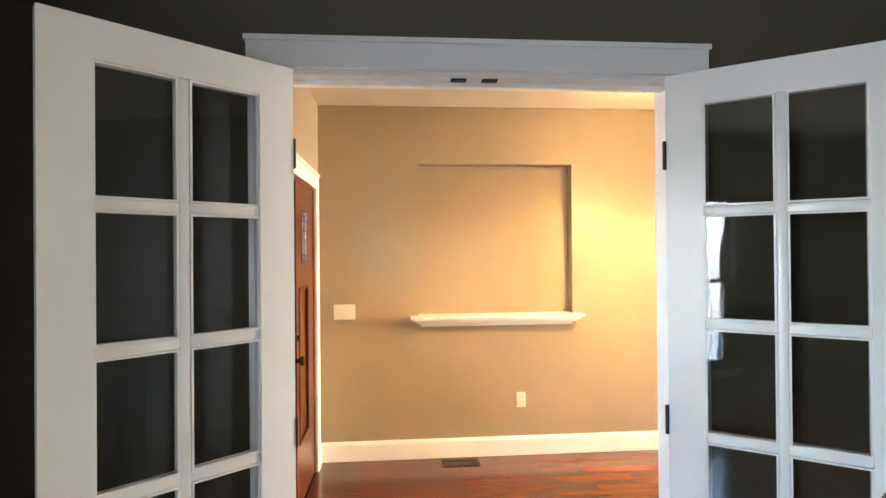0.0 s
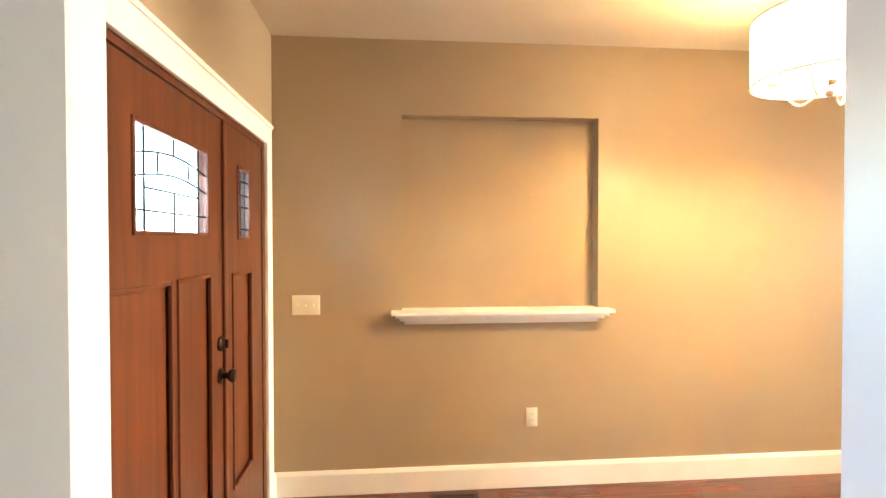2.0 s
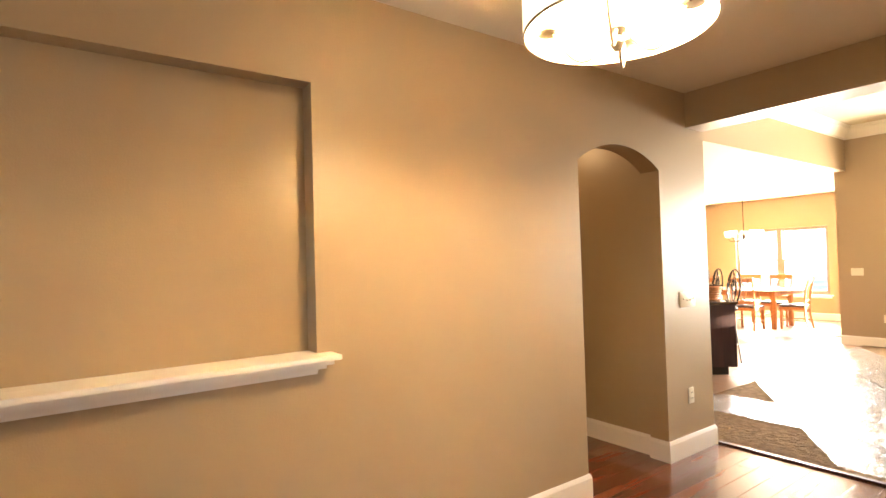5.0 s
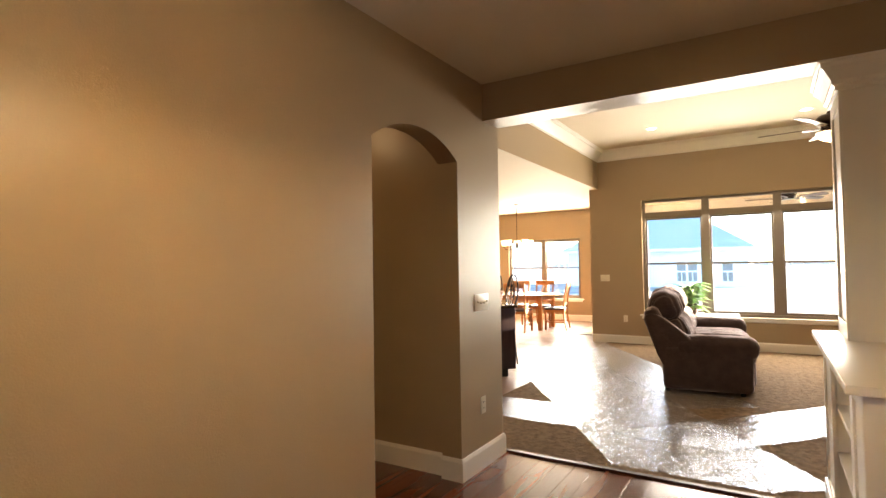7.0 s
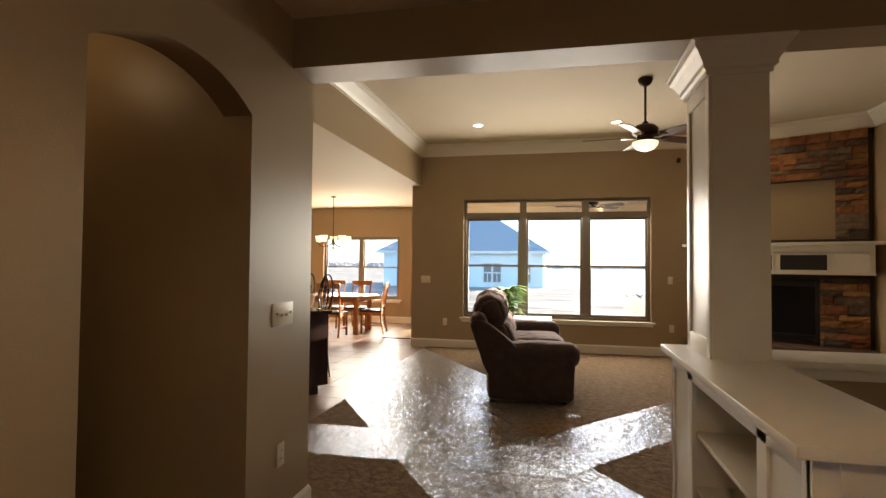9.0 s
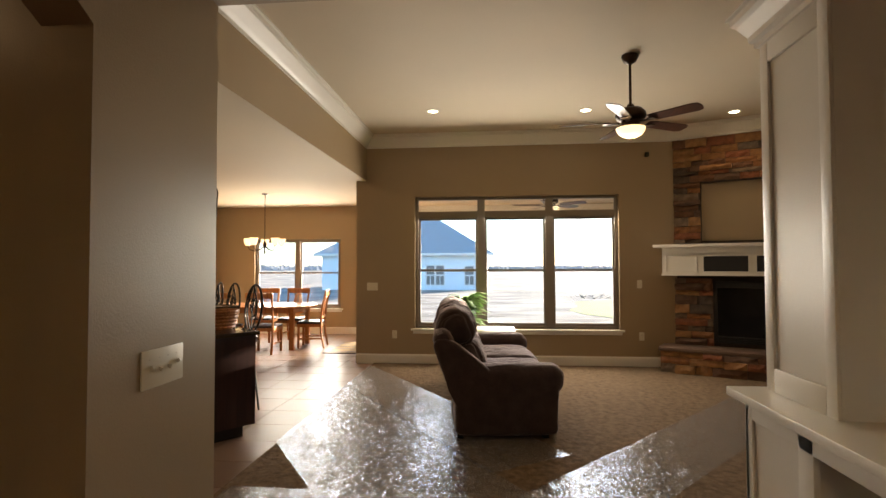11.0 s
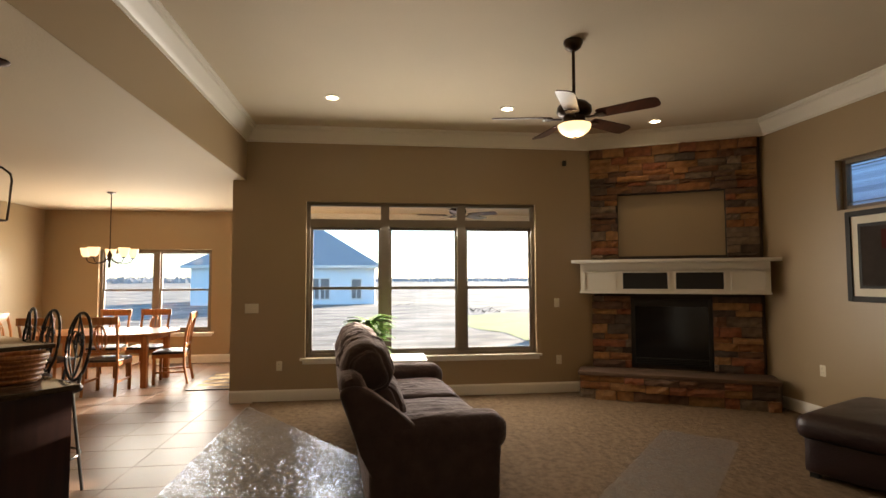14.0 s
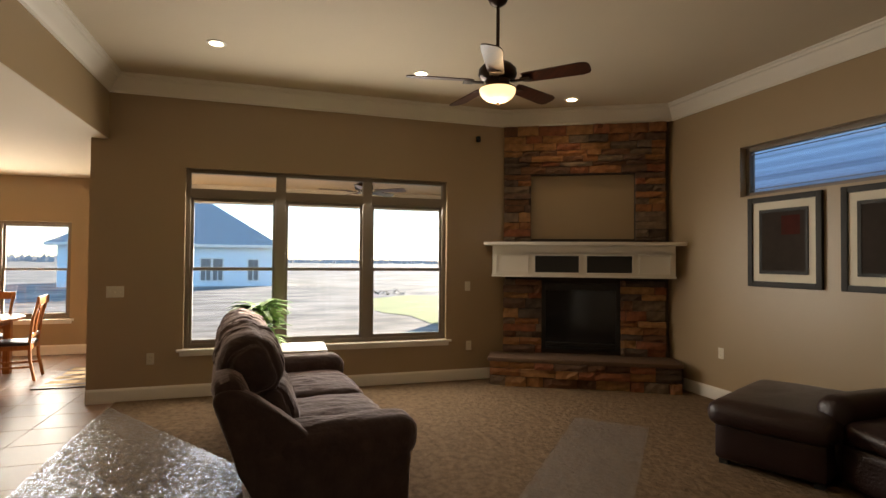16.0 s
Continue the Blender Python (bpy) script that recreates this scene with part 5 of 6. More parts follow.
A1 = math.atan2(0.565, 0.825)
film_sheet((5.168, 1.99), A1, 6.4, 1.20, 0.013, "clear creased plastic film laid across the beige carpet", 1, lambda x, y: x > CARPET_X + 0.05 and y < 4.82)
film_sheet((7.05, 2.43), A1, 4.6, 0.75, 0.017, "clear creased plastic film lapped under the sofa", 6, lambda x, y: x < LX - 0.1 and y < 4.82)
film_sheet((5.62, 3.7), 0.0, 0.66, 1.05, 0.016, "narrow clear plastic film leading to the kitchen", 3, lambda x, y: True)
film_sheet((5.06, 3.07), radians(-42), 4.6, 0.66, 0.021, "clear plastic film strip across the carpet", 4, lambda x, y: x > 5.55 and y > -0.6)


# ---- pictures, ottoman, armchair ----
ART = mat("dark_print", (0.040, 0.031, 0.026), 0.75, grain=5, tint=0.5, spec=0.15)
ARTRED = mat("dark_red_print", (0.065, 0.012, 0.010), 0.75, grain=9, tint=0.5, spec=0.15)
def picture(x0, x1, z0, z1):
    p = empty("framed_picture", "dark print with white mount in a black frame", "picture", "pictures on the side wall", pose(x1, RY, 0, 0, 0, 180))
    w = x1 - x0
    o = 0.055
    part("frame", boxes((-o, -0.035, z0 - o, 0.0, -0.002, z1 + o), (w, -0.035, z0 - o, w + o, -0.002, z1 + o), (0, -0.035, z1, w, -0.002, z1 + o), (0, -0.035, z0 - o, w, -0.002, z0), bevel=0.006), MATTBLACK, p)
    part("mount", boxes((0, -0.018, z0, w, -0.003, z1)), MAT_WHITE, p, "white mount board")
    i = 0.075
    part("inner_frame", boxes((i, -0.026, z0 + i, i + 0.03, -0.0185, z1 - i), (w - i - 0.03, -0.026, z0 + i, w - i, -0.0185, z1 - i), (i + 0.03, -0.026, z0 + i, w - i - 0.03, -0.0185, z0 + i + 0.03), (i + 0.03, -0.026, z1 - i - 0.03, w - i - 0.03, -0.0185, z1 - i)), MATTBLACK, p)
    part("print", boxes((i + 0.03, -0.022, z0 + i + 0.03, w - i - 0.03, -0.0186, z1 - i - 0.03)), ART, p, "dark print")
    part("red_patch", boxes((w - i - 0.27, -0.0228, z0 + 0.58 * (z1 - z0), w - i - 0.08, -0.0221, z1 - i - 0.07)), ARTRED, p)
picture(7.965, 8.625, 1.335, 2.115)
picture(7.03, 7.69, 1.335, 2.115)

ot = empty("ottoman", "dark brown leather ottoman with padded top", "ottoman", "", pose(7.58, -0.58, 0.012, 0, 0, 25))
part("base", cushion(-0.36, -0.55, 0.03, 0.36, 0.55, 0.34, 0.05, 0.01, 0.005, 12, 4), LEATHER, ot)
part("cushion", cushion(-0.40, -0.60, 0.28, 0.40, 0.60, 0.475, 0.085, 0.025, 0.008, 16, 9), LEATHER, ot)
for sx in (-1, 1):
    for sy in (-1, 1):
        part("foot", boxes((sx * 0.3 - 0.03, sy * 0.48 - 0.03, 0, sx * 0.3 + 0.03, sy * 0.48 + 0.03, 0.04)), MATTBLACK, ot)
ac = empty("armchair", "dark brown leather armchair beside the ottoman", "armchair", "", pose(6.60, -0.80, 0.012))
part("base", cushion(-0.45, -0.48, 0.03, 0.45, 0.45, 0.32, 0.05, 0, 0.005), LEATHER, ac)
part("seat_cushion", cushion(-0.30, -0.40, 0.28, 0.46, 0.42, 0.46, 0.07, 0.03, 0.008), LEATHER, ac)
part("backrest", leaned(cushion(-0.5, -0.5, 0.3, 0.5, -0.25, 0.95, 0.10, 0.02, 0.008), 0, 0.3, 0), LEATHER, ac)
for x0, x1 in ((-0.55, -0.30), (0.42, 0.66)):
    part("arm", cushion(x0, -0.45, 0.05, x1, 0.42, 0.60, 0.10, 0.01, 0.006), LEATHER, ac)


# ---- kitchen ----
ISLAND = pose(7.39, 5.04, 0, 0, 0, -39.5)
isl = empty("kitchen_island", "espresso wood kitchen island with brown granite counter", "kitchen island", "", ISLAND)
part("base", boxes((-0.96, 0.045, 0.10, -0.05, 2.6, 0.87)), CABWOOD, isl)
part("toe_kick", boxes((-0.90, 0.07, 0.0, -0.13, 2.55, 0.10)), MATTBLACK, isl)
part("end_panel", boxes((-0.97, 0.025, 0.10, -0.04, 0.044, 0.87), bevel=0.003), CABWOOD, isl)
for i in range(4):
    y = 0.08 + i * 0.62
    dr = part("cabinet_door", boxes((-0.979, y, 0.13, -0.961, y + 0.58, 0.84), bevel=0.004), CABWOOD, isl)
    part("door_panel", boxes((-0.985, y + 0.07, 0.20, -0.9795, y + 0.51, 0.77), bevel=0.002), CABWOOD, dr)
part("bar_wall", boxes((-0.20, 0.98, 0.905, -0.06, 2.6, 1.03)), CABWOOD, isl)
part("bar_top", boxes((-0.24, 0.92, 1.03, 0.22, 2.65, 1.065), bevel=0.008), GRANITE, isl, "raised brown granite bar top")
part("countertop", boxes((-1.0, 0.0, 0.87, -0.01, 2.63, 0.905), bevel=0.008), GRANITE, isl, "polished brown granite counter")

WICKER = wood("woven_wicker", (0.22, 0.07, 0.02), (0.52, 0.22, 0.07), 0.32, "z", 2.5)
bk = empty("basket", "shiny red-brown wicker basket on the granite counter", "basket", "", ISLAND @ pose(-0.20, 0.40, 0.905) @ Matrix.Diagonal((0.95, 0.85, 1.25, 1)))
part("bowl", lathe([(0, 0.0), (0.12, 0.0), (0.15, 0.05), (0.17, 0.12), (0.165, 0.125), (0.145, 0.05), (0.115, 0.012), (0, 0.01)], 32), WICKER, bk)
for i in range(5):
    z = 0.015 + i * 0.024
    r = 0.126 + 0.045 * (z / 0.12) ** 0.8
    part("weave_ring", tube([(r * math.cos(k * math.pi / 16), r * math.sin(k * math.pi / 16), z) for k in range(32)], 0.009, 6, 1, True), WICKER, bk)
part("rim", tube([(0.17 * math.cos(k * math.pi / 16), 0.17 * math.sin(k * math.pi / 16), 0.125) for k in range(32)], 0.012, 8, 1, True), WICKER, bk)


def bar_stool():
    """Seat faces -x (towards the bar)."""
    s = empty("bar_stool", "black iron bar stool with oval scrolled back", "bar stool", "bar stools", pose(0, 0, 0))
    part("seat", cushion(-0.2, -0.2, 0.70, 0.2, 0.2, 0.77, 0.035, 0.01, 0.0, 10), LEATHER, s, "dark padded seat")
    part("seat_ring", tube([(0.19 * math.cos(k * math.pi / 12), 0.19 * math.sin(k * math.pi / 12), 0.70) for k in range(24)], 0.011, 8, 1, True), IRON, s)
    for sx in (-1, 1):
        for sy in (-1, 1):
            part("leg", tube([(sx * 0.14, sy * 0.14, 0.70), (sx * 0.165, sy * 0.165, 0.4), (sx * 0.20, sy * 0.20, 0.0)], 0.012, 8), IRON, s)
    part("foot_ring", tube([(0.18 * math.sqrt(2) * math.cos(k * math.pi / 12) * 0.98, 0.18 * math.sqrt(2) * math.sin(k * math.pi / 12) * 0.98, 0.25) for k in range(24)], 0.009, 8, 1, True), IRON, s)
    oval = [(0.20 + 0.06 * (math.sin(k * math.pi / 16) + 1) / 2, 0.19 * math.cos(k * math.pi / 16), 1.02 + 0.25 * math.sin(k * math.pi / 16)) for k in range(32)]
    b = part("back_oval", tube(oval, 0.012, 8, 1, True), IRON, s, "oval iron backrest")
    for sy in (-1, 1):
        part("back_post", tube([(0.17, sy * 0.13, 0.70), (0.20, sy * 0.13, 0.84)], 0.011, 8), IRON, b)
        part("scroll", tube([(0.20 + 0.03 * u, sy * (0.02 + 0.09 * math.sin(u * math.pi)), 0.80 + 0.44 * u) for u in [i / 14 for i in range(15)]], 0.008, 8), IRON, b)
        part("scroll", tube([(0.23, sy * (0.05 + 0.045 * math.cos(k * 0.45)), 1.08 + 0.05 * math.sin(k * 0.45)) for k in range(14)], 0.006, 6), IRON, b)
    part("medallion", tube([(0.23, 0.06 * math.cos(k * math.pi / 8), 1.03 + 0.09 * math.sin(k * math.pi / 8)) for k in range(16)], 0.008, 6, 1, True), IRON, b)
    part("spindle", tube([(0.20, 0, 0.78), (0.24, 0, 1.26)], 0.007, 6), IRON, b)
    return s


stool = bar_stool()
stool_size = Matrix.Diagonal((0.96, 0.96, 1.0, 1))
stool.matrix_basis = pose(8.13, 5.68, 0, 0, 0, -39) @ stool_size
copy_thing(stool, pose(8.60, 6.14, 0, 0, 0, -40) @ stool_size)
copy_thing(stool, pose(8.92, 6.50, 0, 0, 0, -48) @ stool_size)


def pendant():
    p = empty("pendant_light", "bronze lantern pendant with lit candle bulbs on a chain", "pendant light", "kitchen pendants", pose(0, 0, 0))
    part("canopy", lathe([(0, KC), (0.065, KC), (0.065, KC - 0.012), (0.02, KC - 0.028), (0, KC - 0.03)], 20), BRONZE, p)
    z = KC - 0.03
    while z > 2.17:
        k = int(z / 0.03)
        part("chain_link", moved(tube([(0.008 * math.cos(a * math.pi / 4), 0, 0.018 * math.sin(a * math.pi / 4)) for a in range(8)], 0.003, 5, 1, True), Matrix.Translation((0, 0, z - 0.018)) @ pose(0, 0, 0, 0, 0, 90 * (k % 2))), BRONZE, p)
        z -= 0.03
    less = Matrix.Translation((0, 0, 2.17)) @ Matrix.Diagonal((0.72, 0.72, 0.72, 1)) @ Matrix.Translation((0, 0, -2.13))
    part("hub", moved(lathe([(0, 2.13), (0.012, 2.12), (0.02, 2.10), (0.01, 2.08), (0, 2.08)], 14), less), BRONZE, p)
    for k in range(4):
        a = k * math.pi / 2 + 0.6
        c, s = math.cos(a), math.sin(a)
        part("cage_bar", moved(tube([(0.01 * c, 0.01 * s, 2.10), (0.06 * c, 0.06 * s, 2.115), (0.115 * c, 0.115 * s, 2.07), (0.125 * c, 0.125 * s, 2.02), (0.105 * c, 0.105 * s, 1.70)], 0.009, 8), less), BRONZE, p)
        part("base_bar", moved(tube([(0.10 * c, 0.10 * s, 1.70), (-0.10 * s, 0.10 * c, 1.70)], 0.008, 8), less), BRONZE, p)
    part("stem", moved(lathe([(0.006, 1.70), (0.006, 2.10)], 8), less), BRONZE, p)
    tray = part("candle_tray", moved(lathe([(0, 1.74), (0.06, 1.745), (0.065, 1.76), (0, 1.76)], 20), less), BRONZE, p)
    part("finial", moved(lathe([(0, 1.66), (0.01, 1.67), (0.014, 1.69), (0.006, 1.71), (0.006, 1.745), (0, 1.745)], 12), less), BRONZE, p)
    for k in range(3):
        a = k * 2.094
        x, y = 0.04 * math.cos(a), 0.04 * math.sin(a)
        cd = part("candle", moved(lathe([(0, 1.76), (0.011, 1.76), (0.011, 1.83), (0, 1.83)], 12, (x, y)), less), PLATE, tray)
        part("bulb", moved(lathe([(0, 1.83), (0.009, 1.835), (0.014, 1.855), (0.009, 1.885), (0, 1.91)], 10, (x, y)), less), BULB, tray)
    return p


pn = pendant()
pn.matrix_basis = pose(7.14, 5.42, 0)
copy_thing(pn, pose(7.66, 6.07, 0, 0, 0, 30))


# ---- dining room ----
dt = empty("dining_table", "oval honey oak dining table", "dining table", "", pose(12.3, 7.25, 0, 0, 0, 90))
part("tabletop", prism([(1.0 * math.copysign(abs(math.cos(k * math.pi / 24)) ** 0.75, math.cos(k * math.pi / 24)), 0.60 * math.copysign(abs(math.sin(k * math.pi / 24)) ** 0.75, math.sin(k * math.pi / 24))) for k in range(48)], 0.03, "z", 0.73), OAK, dt)
part("apron", boxes((-0.75, -0.42, 0.64, 0.75, -0.39, 0.73), (-0.75, 0.39, 0.64, 0.75, 0.42, 0.73), (-0.75, -0.39, 0.64, -0.72, 0.39, 0.73), (0.72, -0.39, 0.64, 0.75, 0.39, 0.73)), OAK, dt)
for sx in (-1, 1):
    for sy in (-1, 1):
        part("leg", moved(boxes((-0.04, -0.04, 0, 0.04, 0.04, 0.73), bevel=0.008), Matrix.Translation((sx * 0.72, sy * 0.39, 0))), OAK, dt)


def dining_chair():
    """Faces +y; the back stands at -y."""
    c = empty("dining_chair", "honey oak dining chair with pierced splat and padded seat", "dining chair", "chairs round the table", pose(0, 0, 0))
    part("seat", cushion(-0.225, -0.20, 0.43, 0.225, 0.23, 0.475, 0.02, 0.012, 0, 8), LEATHER, c, "grey padded seat")
    part("seat_frame", boxes((-0.22, -0.20, 0.38, 0.22, -0.175, 0.435), (-0.22, 0.20, 0.38, 0.22, 0.225, 0.435), (-0.22, -0.175, 0.38, -0.195, 0.20, 0.435), (0.195, -0.175, 0.38, 0.22, 0.20, 0.435)), OAK, c)
    for sx in (-1, 1):
        part("front_leg", moved(boxes((-0.018, -0.018, 0, 0.018, 0.018, 0.43), bevel=0.004), Matrix.Translation((sx * 0.20, 0.20, 0))), OAK, c)
        part("back_post", tube([(sx * 0.20, -0.25, 0), (sx * 0.20, -0.20, 0.25), (sx * 0.20, -0.19, 0.45), (sx * 0.205, -0.22, 0.75), (sx * 0.21, -0.28, 1.0)], 0.019, 8), OAK, c)
        part("side_stretcher", boxes((sx * 0.20 - 0.01, -0.21, 0.16, sx * 0.20 + 0.01, 0.20, 0.185)), OAK, c)
    part("crest_rail", boxes((-0.235, -0.295, 0.93, 0.235, -0.262, 1.03), bevel=0.01), OAK, c)
    part("lower_rail", boxes((-0.19, -0.215, 0.53, 0.19, -0.19, 0.57)), OAK, c)
    ov = [(0.07 * math.cos(k * math.pi / 12), 0.75 + 0.17 * math.sin(k * math.pi / 12)) for k in range(24)]
    part("splat_ring", tube([(x, -0.20 - (z - 0.55) * 0.16, z) for x, z in ov], 0.014, 8, 1, True), OAK, c)
    for x in (-0.015, 0.015):
        part("splat_slat", tube([(x, -0.205, 0.57), (x * 2.0, -0.235, 0.75), (x, -0.27, 0.94)], 0.007, 6), OAK, c)
    return c


dc = dining_chair()
for x, y, a in ((11.62, 6.88, -88), (11.60, 7.60, -93), (12.92, 6.90, 88), (12.92, 7.50, 92), (12.3, 8.42, 180)):
    copy_thing(dc, pose(x, y, 0, 0, 0, a))
dc.matrix_basis = pose(12.30, 6.30, 0, 0, 0, 8)

dch = empty("dining_chandelier", "nickel chandelier with five frosted glass cup shades", "chandelier", "", pose(11.95, 7.05, 0.0))
part("canopy", lathe([(0, KC), (0.06, KC), (0.06, KC - 0.012), (0.015, KC - 0.03), (0, KC - 0.03)], 20), BRONZE, dch)
part("rod", lathe([(0.007, 1.85), (0.007, KC - 0.02)], 10), BRONZE, dch)
part("body", lathe([(0, 1.68), (0.015, 1.69), (0.02, 1.72), (0.01, 1.76), (0.03, 1.82), (0.035, 1.86), (0.012, 1.92), (0, 1.93)], 18), BRONZE, dch)
for k in range(5):
    a = k * 2 * math.pi / 5 + 0.4
    c, s = math.cos(a), math.sin(a)
    arm = part("arm", tube([(r * c, r * s, z) for r, z in ((0.01, 1.83), (0.08, 1.77), (0.18, 1.74), (0.27, 1.765), (0.30, 1.82))], 0.007, 8), BRONZE, dch)
    part("cup", lathe([(0, 1.815), (0.03, 1.82), (0.03, 1.835), (0, 1.835)], 14, (0.30 * c, 0.30 * s)), BRONZE, arm)
    part("glass_shade", lathe([(0.035, 1.835), (0.058, 1.87), (0.066, 1.92), (0.075, 1.96), (0.071, 1.96), (0.061, 1.92), (0.053, 1.87), (0.0, 1.84)], 20, (0.30 * c, 0.30 * s)), BOWL, arm, "lit frosted glass cup")

RUGM = mat("woven_mat", (0.40, 0.29, 0.15), 0.9, grain=30, tint=0.5, bump=0.5, scale=120)
rug = empty("door_mat", "tan woven mat on the tile by the patio door", "rug", "", pose(12.25, 5.57, 0.0))
part("field", boxes((-0.60, -0.25, 0.0, 0.60, 0.25, 0.012)), RUGM, rug)
for k in range(4):
    part("stripe", boxes((-0.52 + 0.28 * k, -0.25, 0.0122, -0.44 + 0.28 * k, 0.25, 0.0135)), CABWOOD, rug, "dark woven stripe")
part("border", boxes((-0.65, -0.30, 0, 0.65, -0.25, 0.013), (-0.65, 0.25, 0, 0.65, 0.30, 0.013), (-0.65, -0.25, 0, -0.60, 0.25, 0.013), (0.60, -0.25, 0, 0.65, 0.25, 0.013)), CABWOOD, rug)


# ---- outdoors ----
g = bmesh.new()
gx = [-200, -60, -20, -3, 16, 20, 26, 34, 60, 120, 400]
gy = [-400, -120, -40, -10, -2, 4, 12, 30, 80, 400]
gv = {(i, j): g.verts.new((x, y, -0.30 + (0.004 * noise.noise(Vector((x * 0.11, y * 0.13, 5))) if 20 <= x <= 60 else 0))) for i, x in enumerate(gx) for j, y in enumerate(gy)}
for i in range(len(gx) - 1):
    for j in range(len(gy) - 1):
        g.faces.new((gv[i, j], gv[i + 1, j], gv[i + 1, j + 1], gv[i, j + 1]))
structure("ground", g, SOIL, "bare graded tan soil reaching the horizon", "ground")
lawn = bmesh.new()
lv = [lawn.verts.new((24 + 6.5 * math.cos(k * math.pi / 12) * (1 + 0.12 * math.sin(3 * k)), -3.4 + 3.2 * math.sin(k * math.pi / 12) * (1 + 0.1 * math.cos(2 * k)), -0.288)) for k in range(24)]
lawn.faces.new(lv)
structure("ground_lawn", lawn, GRASS, "patch of pale green lawn", "ground")
structure("porch_floor", boxes((LX + 0.18, RY - 0.5, -0.15, 14.2, 4.96, -0.03)), GROUT, "concrete porch slab", "porch")
PORCH = wood("porch_ceiling_boards", (0.66, 0.50, 0.30), (0.80, 0.64, 0.42), 0.5, "y", 0.7)
structure("porch_ceiling", boxes((LX + 0.18, RY - 0.5, 2.74, 14.2, 4.96, 2.78)), PORCH, "tan board porch ceiling", "porch")
structure("porch_beam", boxes((14.0, RY - 0.5, 2.44, 14.2, 4.96, 2.74)), TRIM, "painted porch beam", "porch")
structure("roof_porch", boxes((LX + 0.18, RY - 0.5, 2.78, 14.5, 4.96, 2.95)), SHINGLE, "porch roof", "roof")
structure("roof_house", boxes((-3.2, -3.8, 3.6, 14.6, 9.8, 3.75)), SHINGLE, "flat closing roof over the rooms", "roof")
ceiling_fan(pose(12.3, 2.0, 0), 2.74 + 0.42, 20, False, "dark porch ceiling fan at rest")


def hip_house(name, label, x0, x1, y0, y1, zg, ze, rise, wall_mat, windows=()):
    h = empty(name, label, "house", "", pose(0, 0, 0))
    w = part("wall", boxes((x0, y0, zg, x1, y1, ze)), wall_mat, h)
    o = 0.5
    bm = bmesh.new()
    X0, X1, Y0, Y1 = x0 - o, x1 + o, y0 - o, y1 + o
    half = min(X1 - X0, Y1 - Y0) / 2
    if X1 - X0 < Y1 - Y0:
        r = [((X0 + X1) / 2, Y0 + half), ((X0 + X1) / 2, Y1 - half)]
    else:
        r = [(X0 + half, (Y0 + Y1) / 2), (X1 - half, (Y0 + Y1) / 2)]
    b = [bm.verts.new(p) for p in ((X0, Y0, ze), (X1, Y0, ze), (X1, Y1, ze), (X0, Y1, ze))]
    t = [bm.verts.new((*p, ze + rise)) for p in r]
    bm.faces.new(b[::-1])
    if X1 - X0 < Y1 - Y0:
        for q in ((b[0], b[1], t[0]), (b[1], b[2], t[1], t[0]), (b[2], b[3], t[1]), (b[3], b[0], t[0], t[1])):
            bm.faces.new(q)
    else:
        for q in ((b[0], b[1], t[1], t[0]), (b[1], b[2], t[1]), (b[2], b[3], t[0], t[1]), (b[3], b[0], t[0])):
            bm.faces.new(q)
    part("roof", bm, SHINGLE, h, "grey shingled hip roof", False)
    part("fascia", boxes((X0 - 0.02, Y0, ze - 0.16, X0 + 0.04, Y1, ze + 0.02), (X0, Y0 - 0.02, ze - 0.16, X1, Y0 + 0.04, ze + 0.02), (X0, Y1 - 0.04, ze - 0.16, X1, Y1 + 0.02, ze + 0.02)), TRIM, h)
    for ya, yb, za, zb in windows:
        wn = part("window", boxes((x0 - 0.05, ya - 0.08, za - 0.08, x0 - 0.001, yb + 0.08, zb + 0.08)), TRIM, w, "dark window in a pale frame")
        part("pane", boxes((x0 - 0.06, ya, za, x0 - 0.051, yb, zb)), DARKPANE, wn)
        part("meeting_rail", boxes((x0 - 0.07, ya, (za + zb) / 2 - 0.05, x0 - 0.061, yb, (za + zb) / 2 + 0.05), (x0 - 0.07, (ya + yb) / 2 - 0.03, za, x0 - 0.061, (ya + yb) / 2 + 0.03, (za + zb) / 2 - 0.05)), TRIM, wn)
    return h


hip_house("neighbour_house", "house under construction in pale blue wrap with grey hip roof", 41, 50, 3.45, 15.6, -0.6, 2.35, 3.2, WRAP,
          windows=((6.55, 7.10, 0.1, 1.45), (7.25, 7.80, 0.1, 1.45), (4.40, 5.00, 0.1, 1.40), (12.4, 13.3, 0.2, 1.55)))
# Unseen length up to x=24 is added to keep sun off the living room window.
hip_house("next_door_house", "tan house next door with grey shingled roof", 3.0, 24.0, -15.0, -5.0, -0.6, 2.55, 3.0, PAINT)
# shingle courses on the slope that faces the high window
nd = bpy.data.objects["next_door_house"]
slope = math.atan2(3.0, 5.5)
for r in range(20):
    u = 0.05 + r * 0.145
    y, z = -4.5 - u * math.cos(slope), 2.55 + u * math.sin(slope)
    c = boxes((3.0 + 0.14 * r, -0.150, 0.0, 23.6 - 0.14 * r, 0.0, 0.028))
    part("shingle_course", moved(c, Matrix.Translation((0, y, z + 0.012)) @ pose(0, 0, 0, -math.degrees(slope), 0, 0)), COURSE, nd)

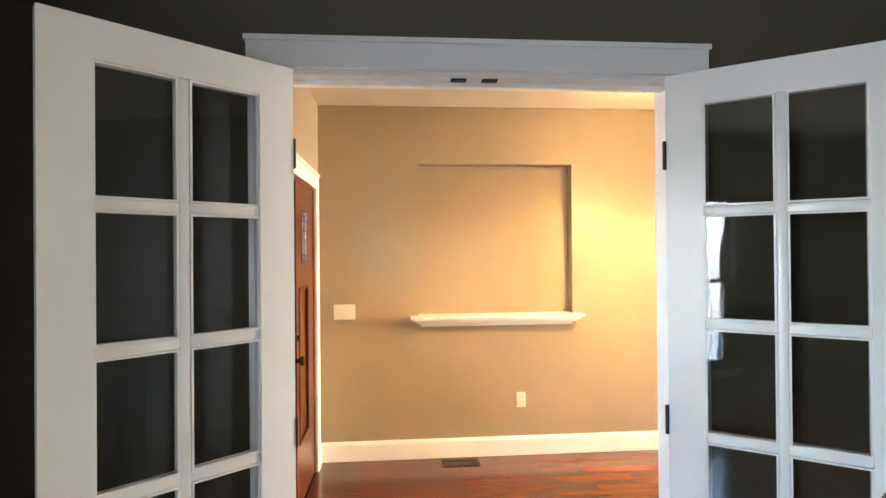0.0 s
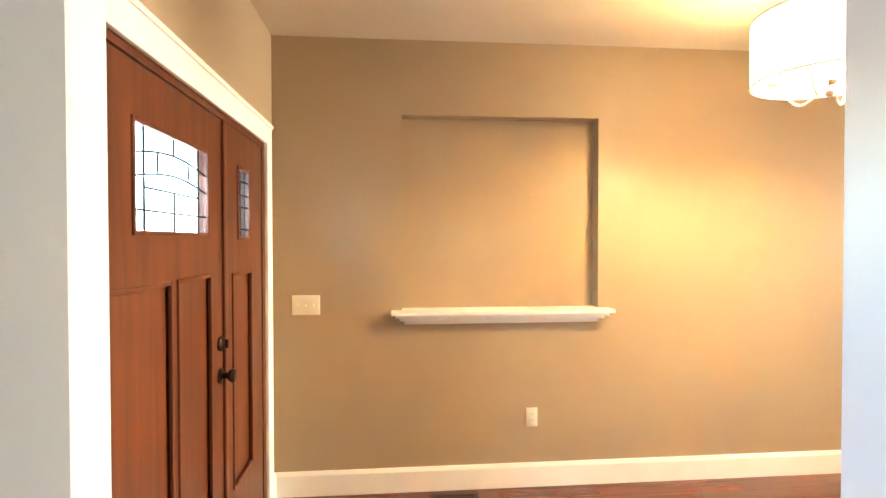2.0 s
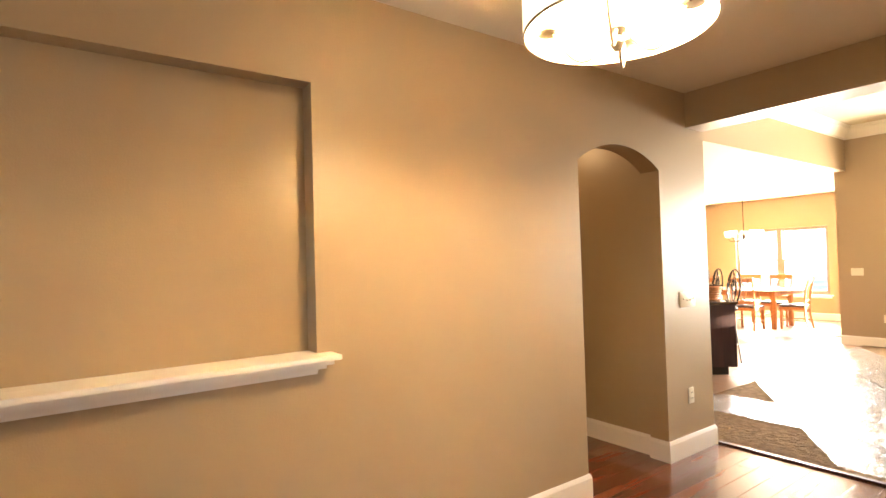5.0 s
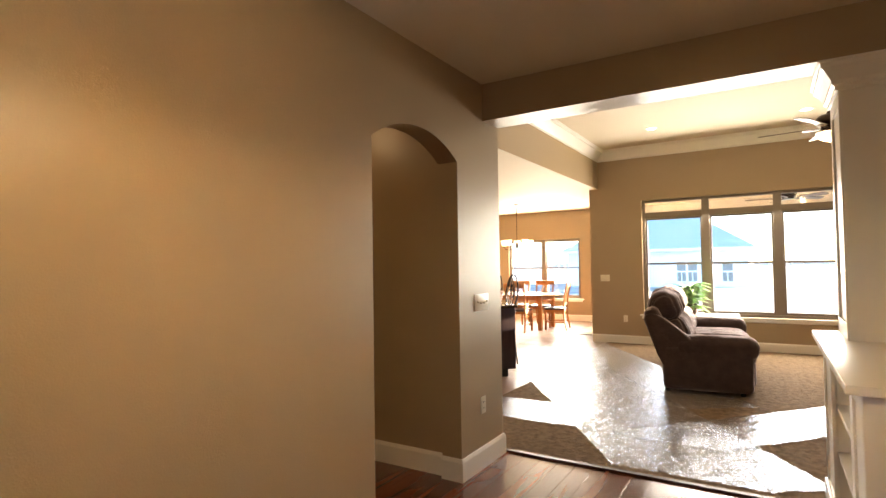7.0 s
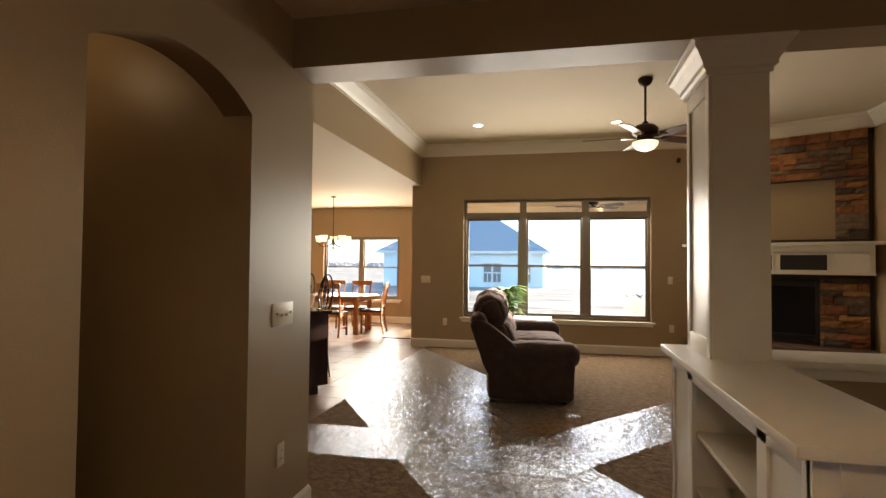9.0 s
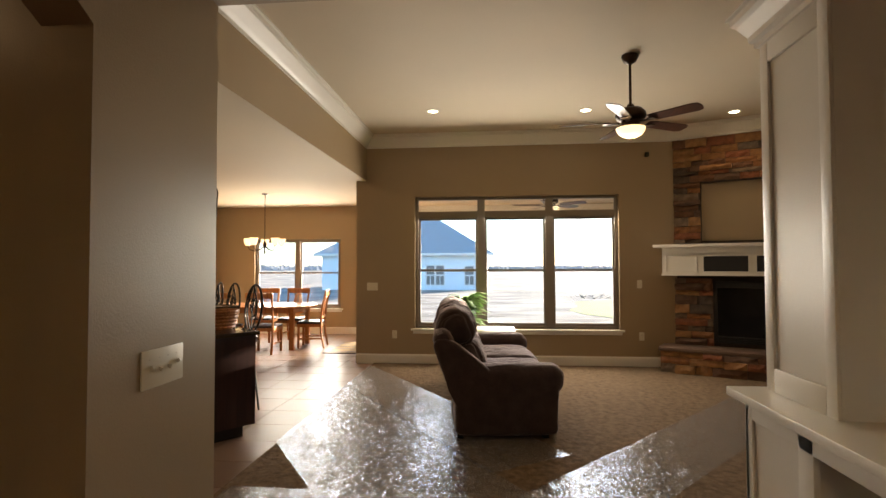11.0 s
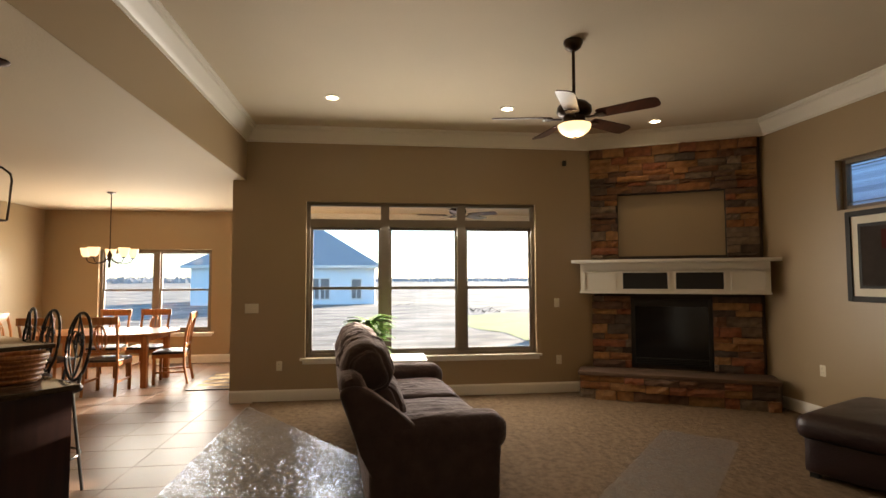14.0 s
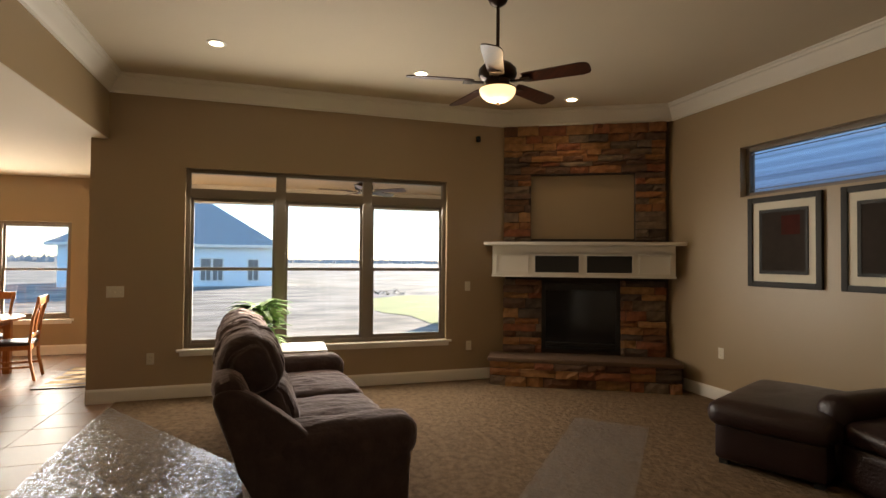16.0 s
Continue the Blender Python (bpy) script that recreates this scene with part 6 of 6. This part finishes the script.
# Distance haze is put into this pale tree colour.
TREES = mat("winter_treeline", (0.42, 0.40, 0.38), 0.95, grain=0.3, tint=0.4)
tb = bmesh.new()
trng = random.Random(11)
for i in range(520):
    a = radians(-35 + 80 * i / 520)
    d = trng.uniform(220, 300)
    x, y = d * math.cos(a), d * math.sin(a)
    # Trees cut short below 12 degrees, in place of glare washing them out.
    hgt = trng.uniform(0.3, 1.6) * (1.0 if a > radians(12) else 0.35)
    for k in range(5):
        px, py, pz, s = x + trng.uniform(-2, 2), y + trng.uniform(-2, 2), trng.uniform(0, hgt), trng.uniform(0.7, 1.4)
        vs = [tb.verts.new((px + s * math.cos(q * 2.1 + k), py + s * math.sin(q * 2.1 + k), pz - s * 0.5)) for q in range(3)] + [tb.verts.new((px, py, pz + s))]
        for q in ((0, 1, 3), (1, 2, 3), (2, 0, 3)):
            tb.faces.new([vs[v] for v in q])
tagged(part("treeline", tb, TREES, smooth=False), "distant bare winter treeline on the horizon", "trees", "", "stuff")
BRUSH = mat("brush_pile", (0.20, 0.17, 0.13), 0.95, grain=4, tint=0.5)
for (x, y, s) in ((30, 17.5, 1.0), (33, 19.0, 0.8), (27, 15.8, 0.6), (39.3, 2.2, 0.45), (32, -2.8, 0.8)):
    bm = bmesh.new()
    for i in range(40):
        p = Vector((trng.gauss(0, 1.2 * s), trng.gauss(0, 1.2 * s), 0))
        q = p + Vector((trng.uniform(-0.8, 0.8), trng.uniform(-0.8, 0.8), trng.uniform(0.1, 0.45) * s))
        w = 0.06
        vs = [bm.verts.new(v) for v in (p, p + Vector((w, w, 0)), q + Vector((w, 0, 0)), q)]
        bm.faces.new(vs)
    ob = tagged(part("brush_pile", bm, BRUSH, smooth=False), "dark heap of cleared brush on the bare soil", "brush", "brush heaps")
    ob.location = (x, y, -0.35)


# ---- floor boards and tiles ----
def board_mesh(l, w, cache={}):
    k = (round(l, 2), w)
    if k not in cache:
        cache[k] = mesh_of("board", boxes((0, 0, 0, l - 0.0015, w - 0.0015, 0.012), bevel=0.0012), FLOORWOOD, False)
    return cache[k]


def lay_boards(name, label, x0, x1, y0, y1, w=0.127):
    fl = tagged(new(name), label, "floor", "", "structure")
    r = random.Random(int(x0 * 10 + y0 * 100))
    y = y0
    while y < y1 - 0.01:
        ww = min(w, y1 - y)
        x = x0
        while x < x1 - 0.01:
            l = r.choice((0.6, 0.9, 1.2, 1.5))
            if x1 - (x + l) < 0.3:
                l = x1 - x
            b = new("board", board_mesh(l, round(ww, 3)))
            b.parent = fl
            b.location = (x, y, -0.012)
            x += l
        y += ww
    return fl


lay_boards("floor_foyer", "glossy cherry-stained wood board floor", FX - 0.15, CARPET_X - 0.03, SY + 0.0, AY + 0.0)
lay_boards("floor_passage", "glossy cherry-stained wood board floor", 3.12, 4.23, AY, 6.6)
structure("floor_study", boxes((-1.3, -3.2, -0.012, 2.45, SY, 0.0)), FLOORWOOD, "cherry-stained study floor", "floor")
structure("floor_nook", boxes((3.0, RY, -0.012, CARPET_X - 0.03, SY, 0.0), (CARPET_X - 0.03, RY, -0.012, CARPET_X, AY + 0.1, 0.0)), FLOORWOOD, "cherry-stained wood floor", "floor")
structure("floor_carpet_end", boxes((BX1 - 0.0, AY + 0.1, -0.012, CARPET_X, 4.80, 0.006)), CARPET, "beige carpet by the kitchen", "carpet")

tl = tagged(new("floor_tile"), "brown stone-look floor tiles with dark joints", "floor", "", "structure")
TS = 0.46
tile_me = mesh_of("tile", boxes((0, 0, 0, TS - 0.005, TS - 0.005, 0.012), bevel=0.0015), TILE, False)
nx_, ny_ = int((DX - 4.47) / TS) + 1, int((DY - 4.80) / TS) + 1
for i in range(nx_):
    for j in range(ny_):
        x, y = 4.47 + i * TS, 4.80 + j * TS
        ob = new("tile", tile_me)
        ob.parent = tl
        ob.location = (x, y, -0.012)
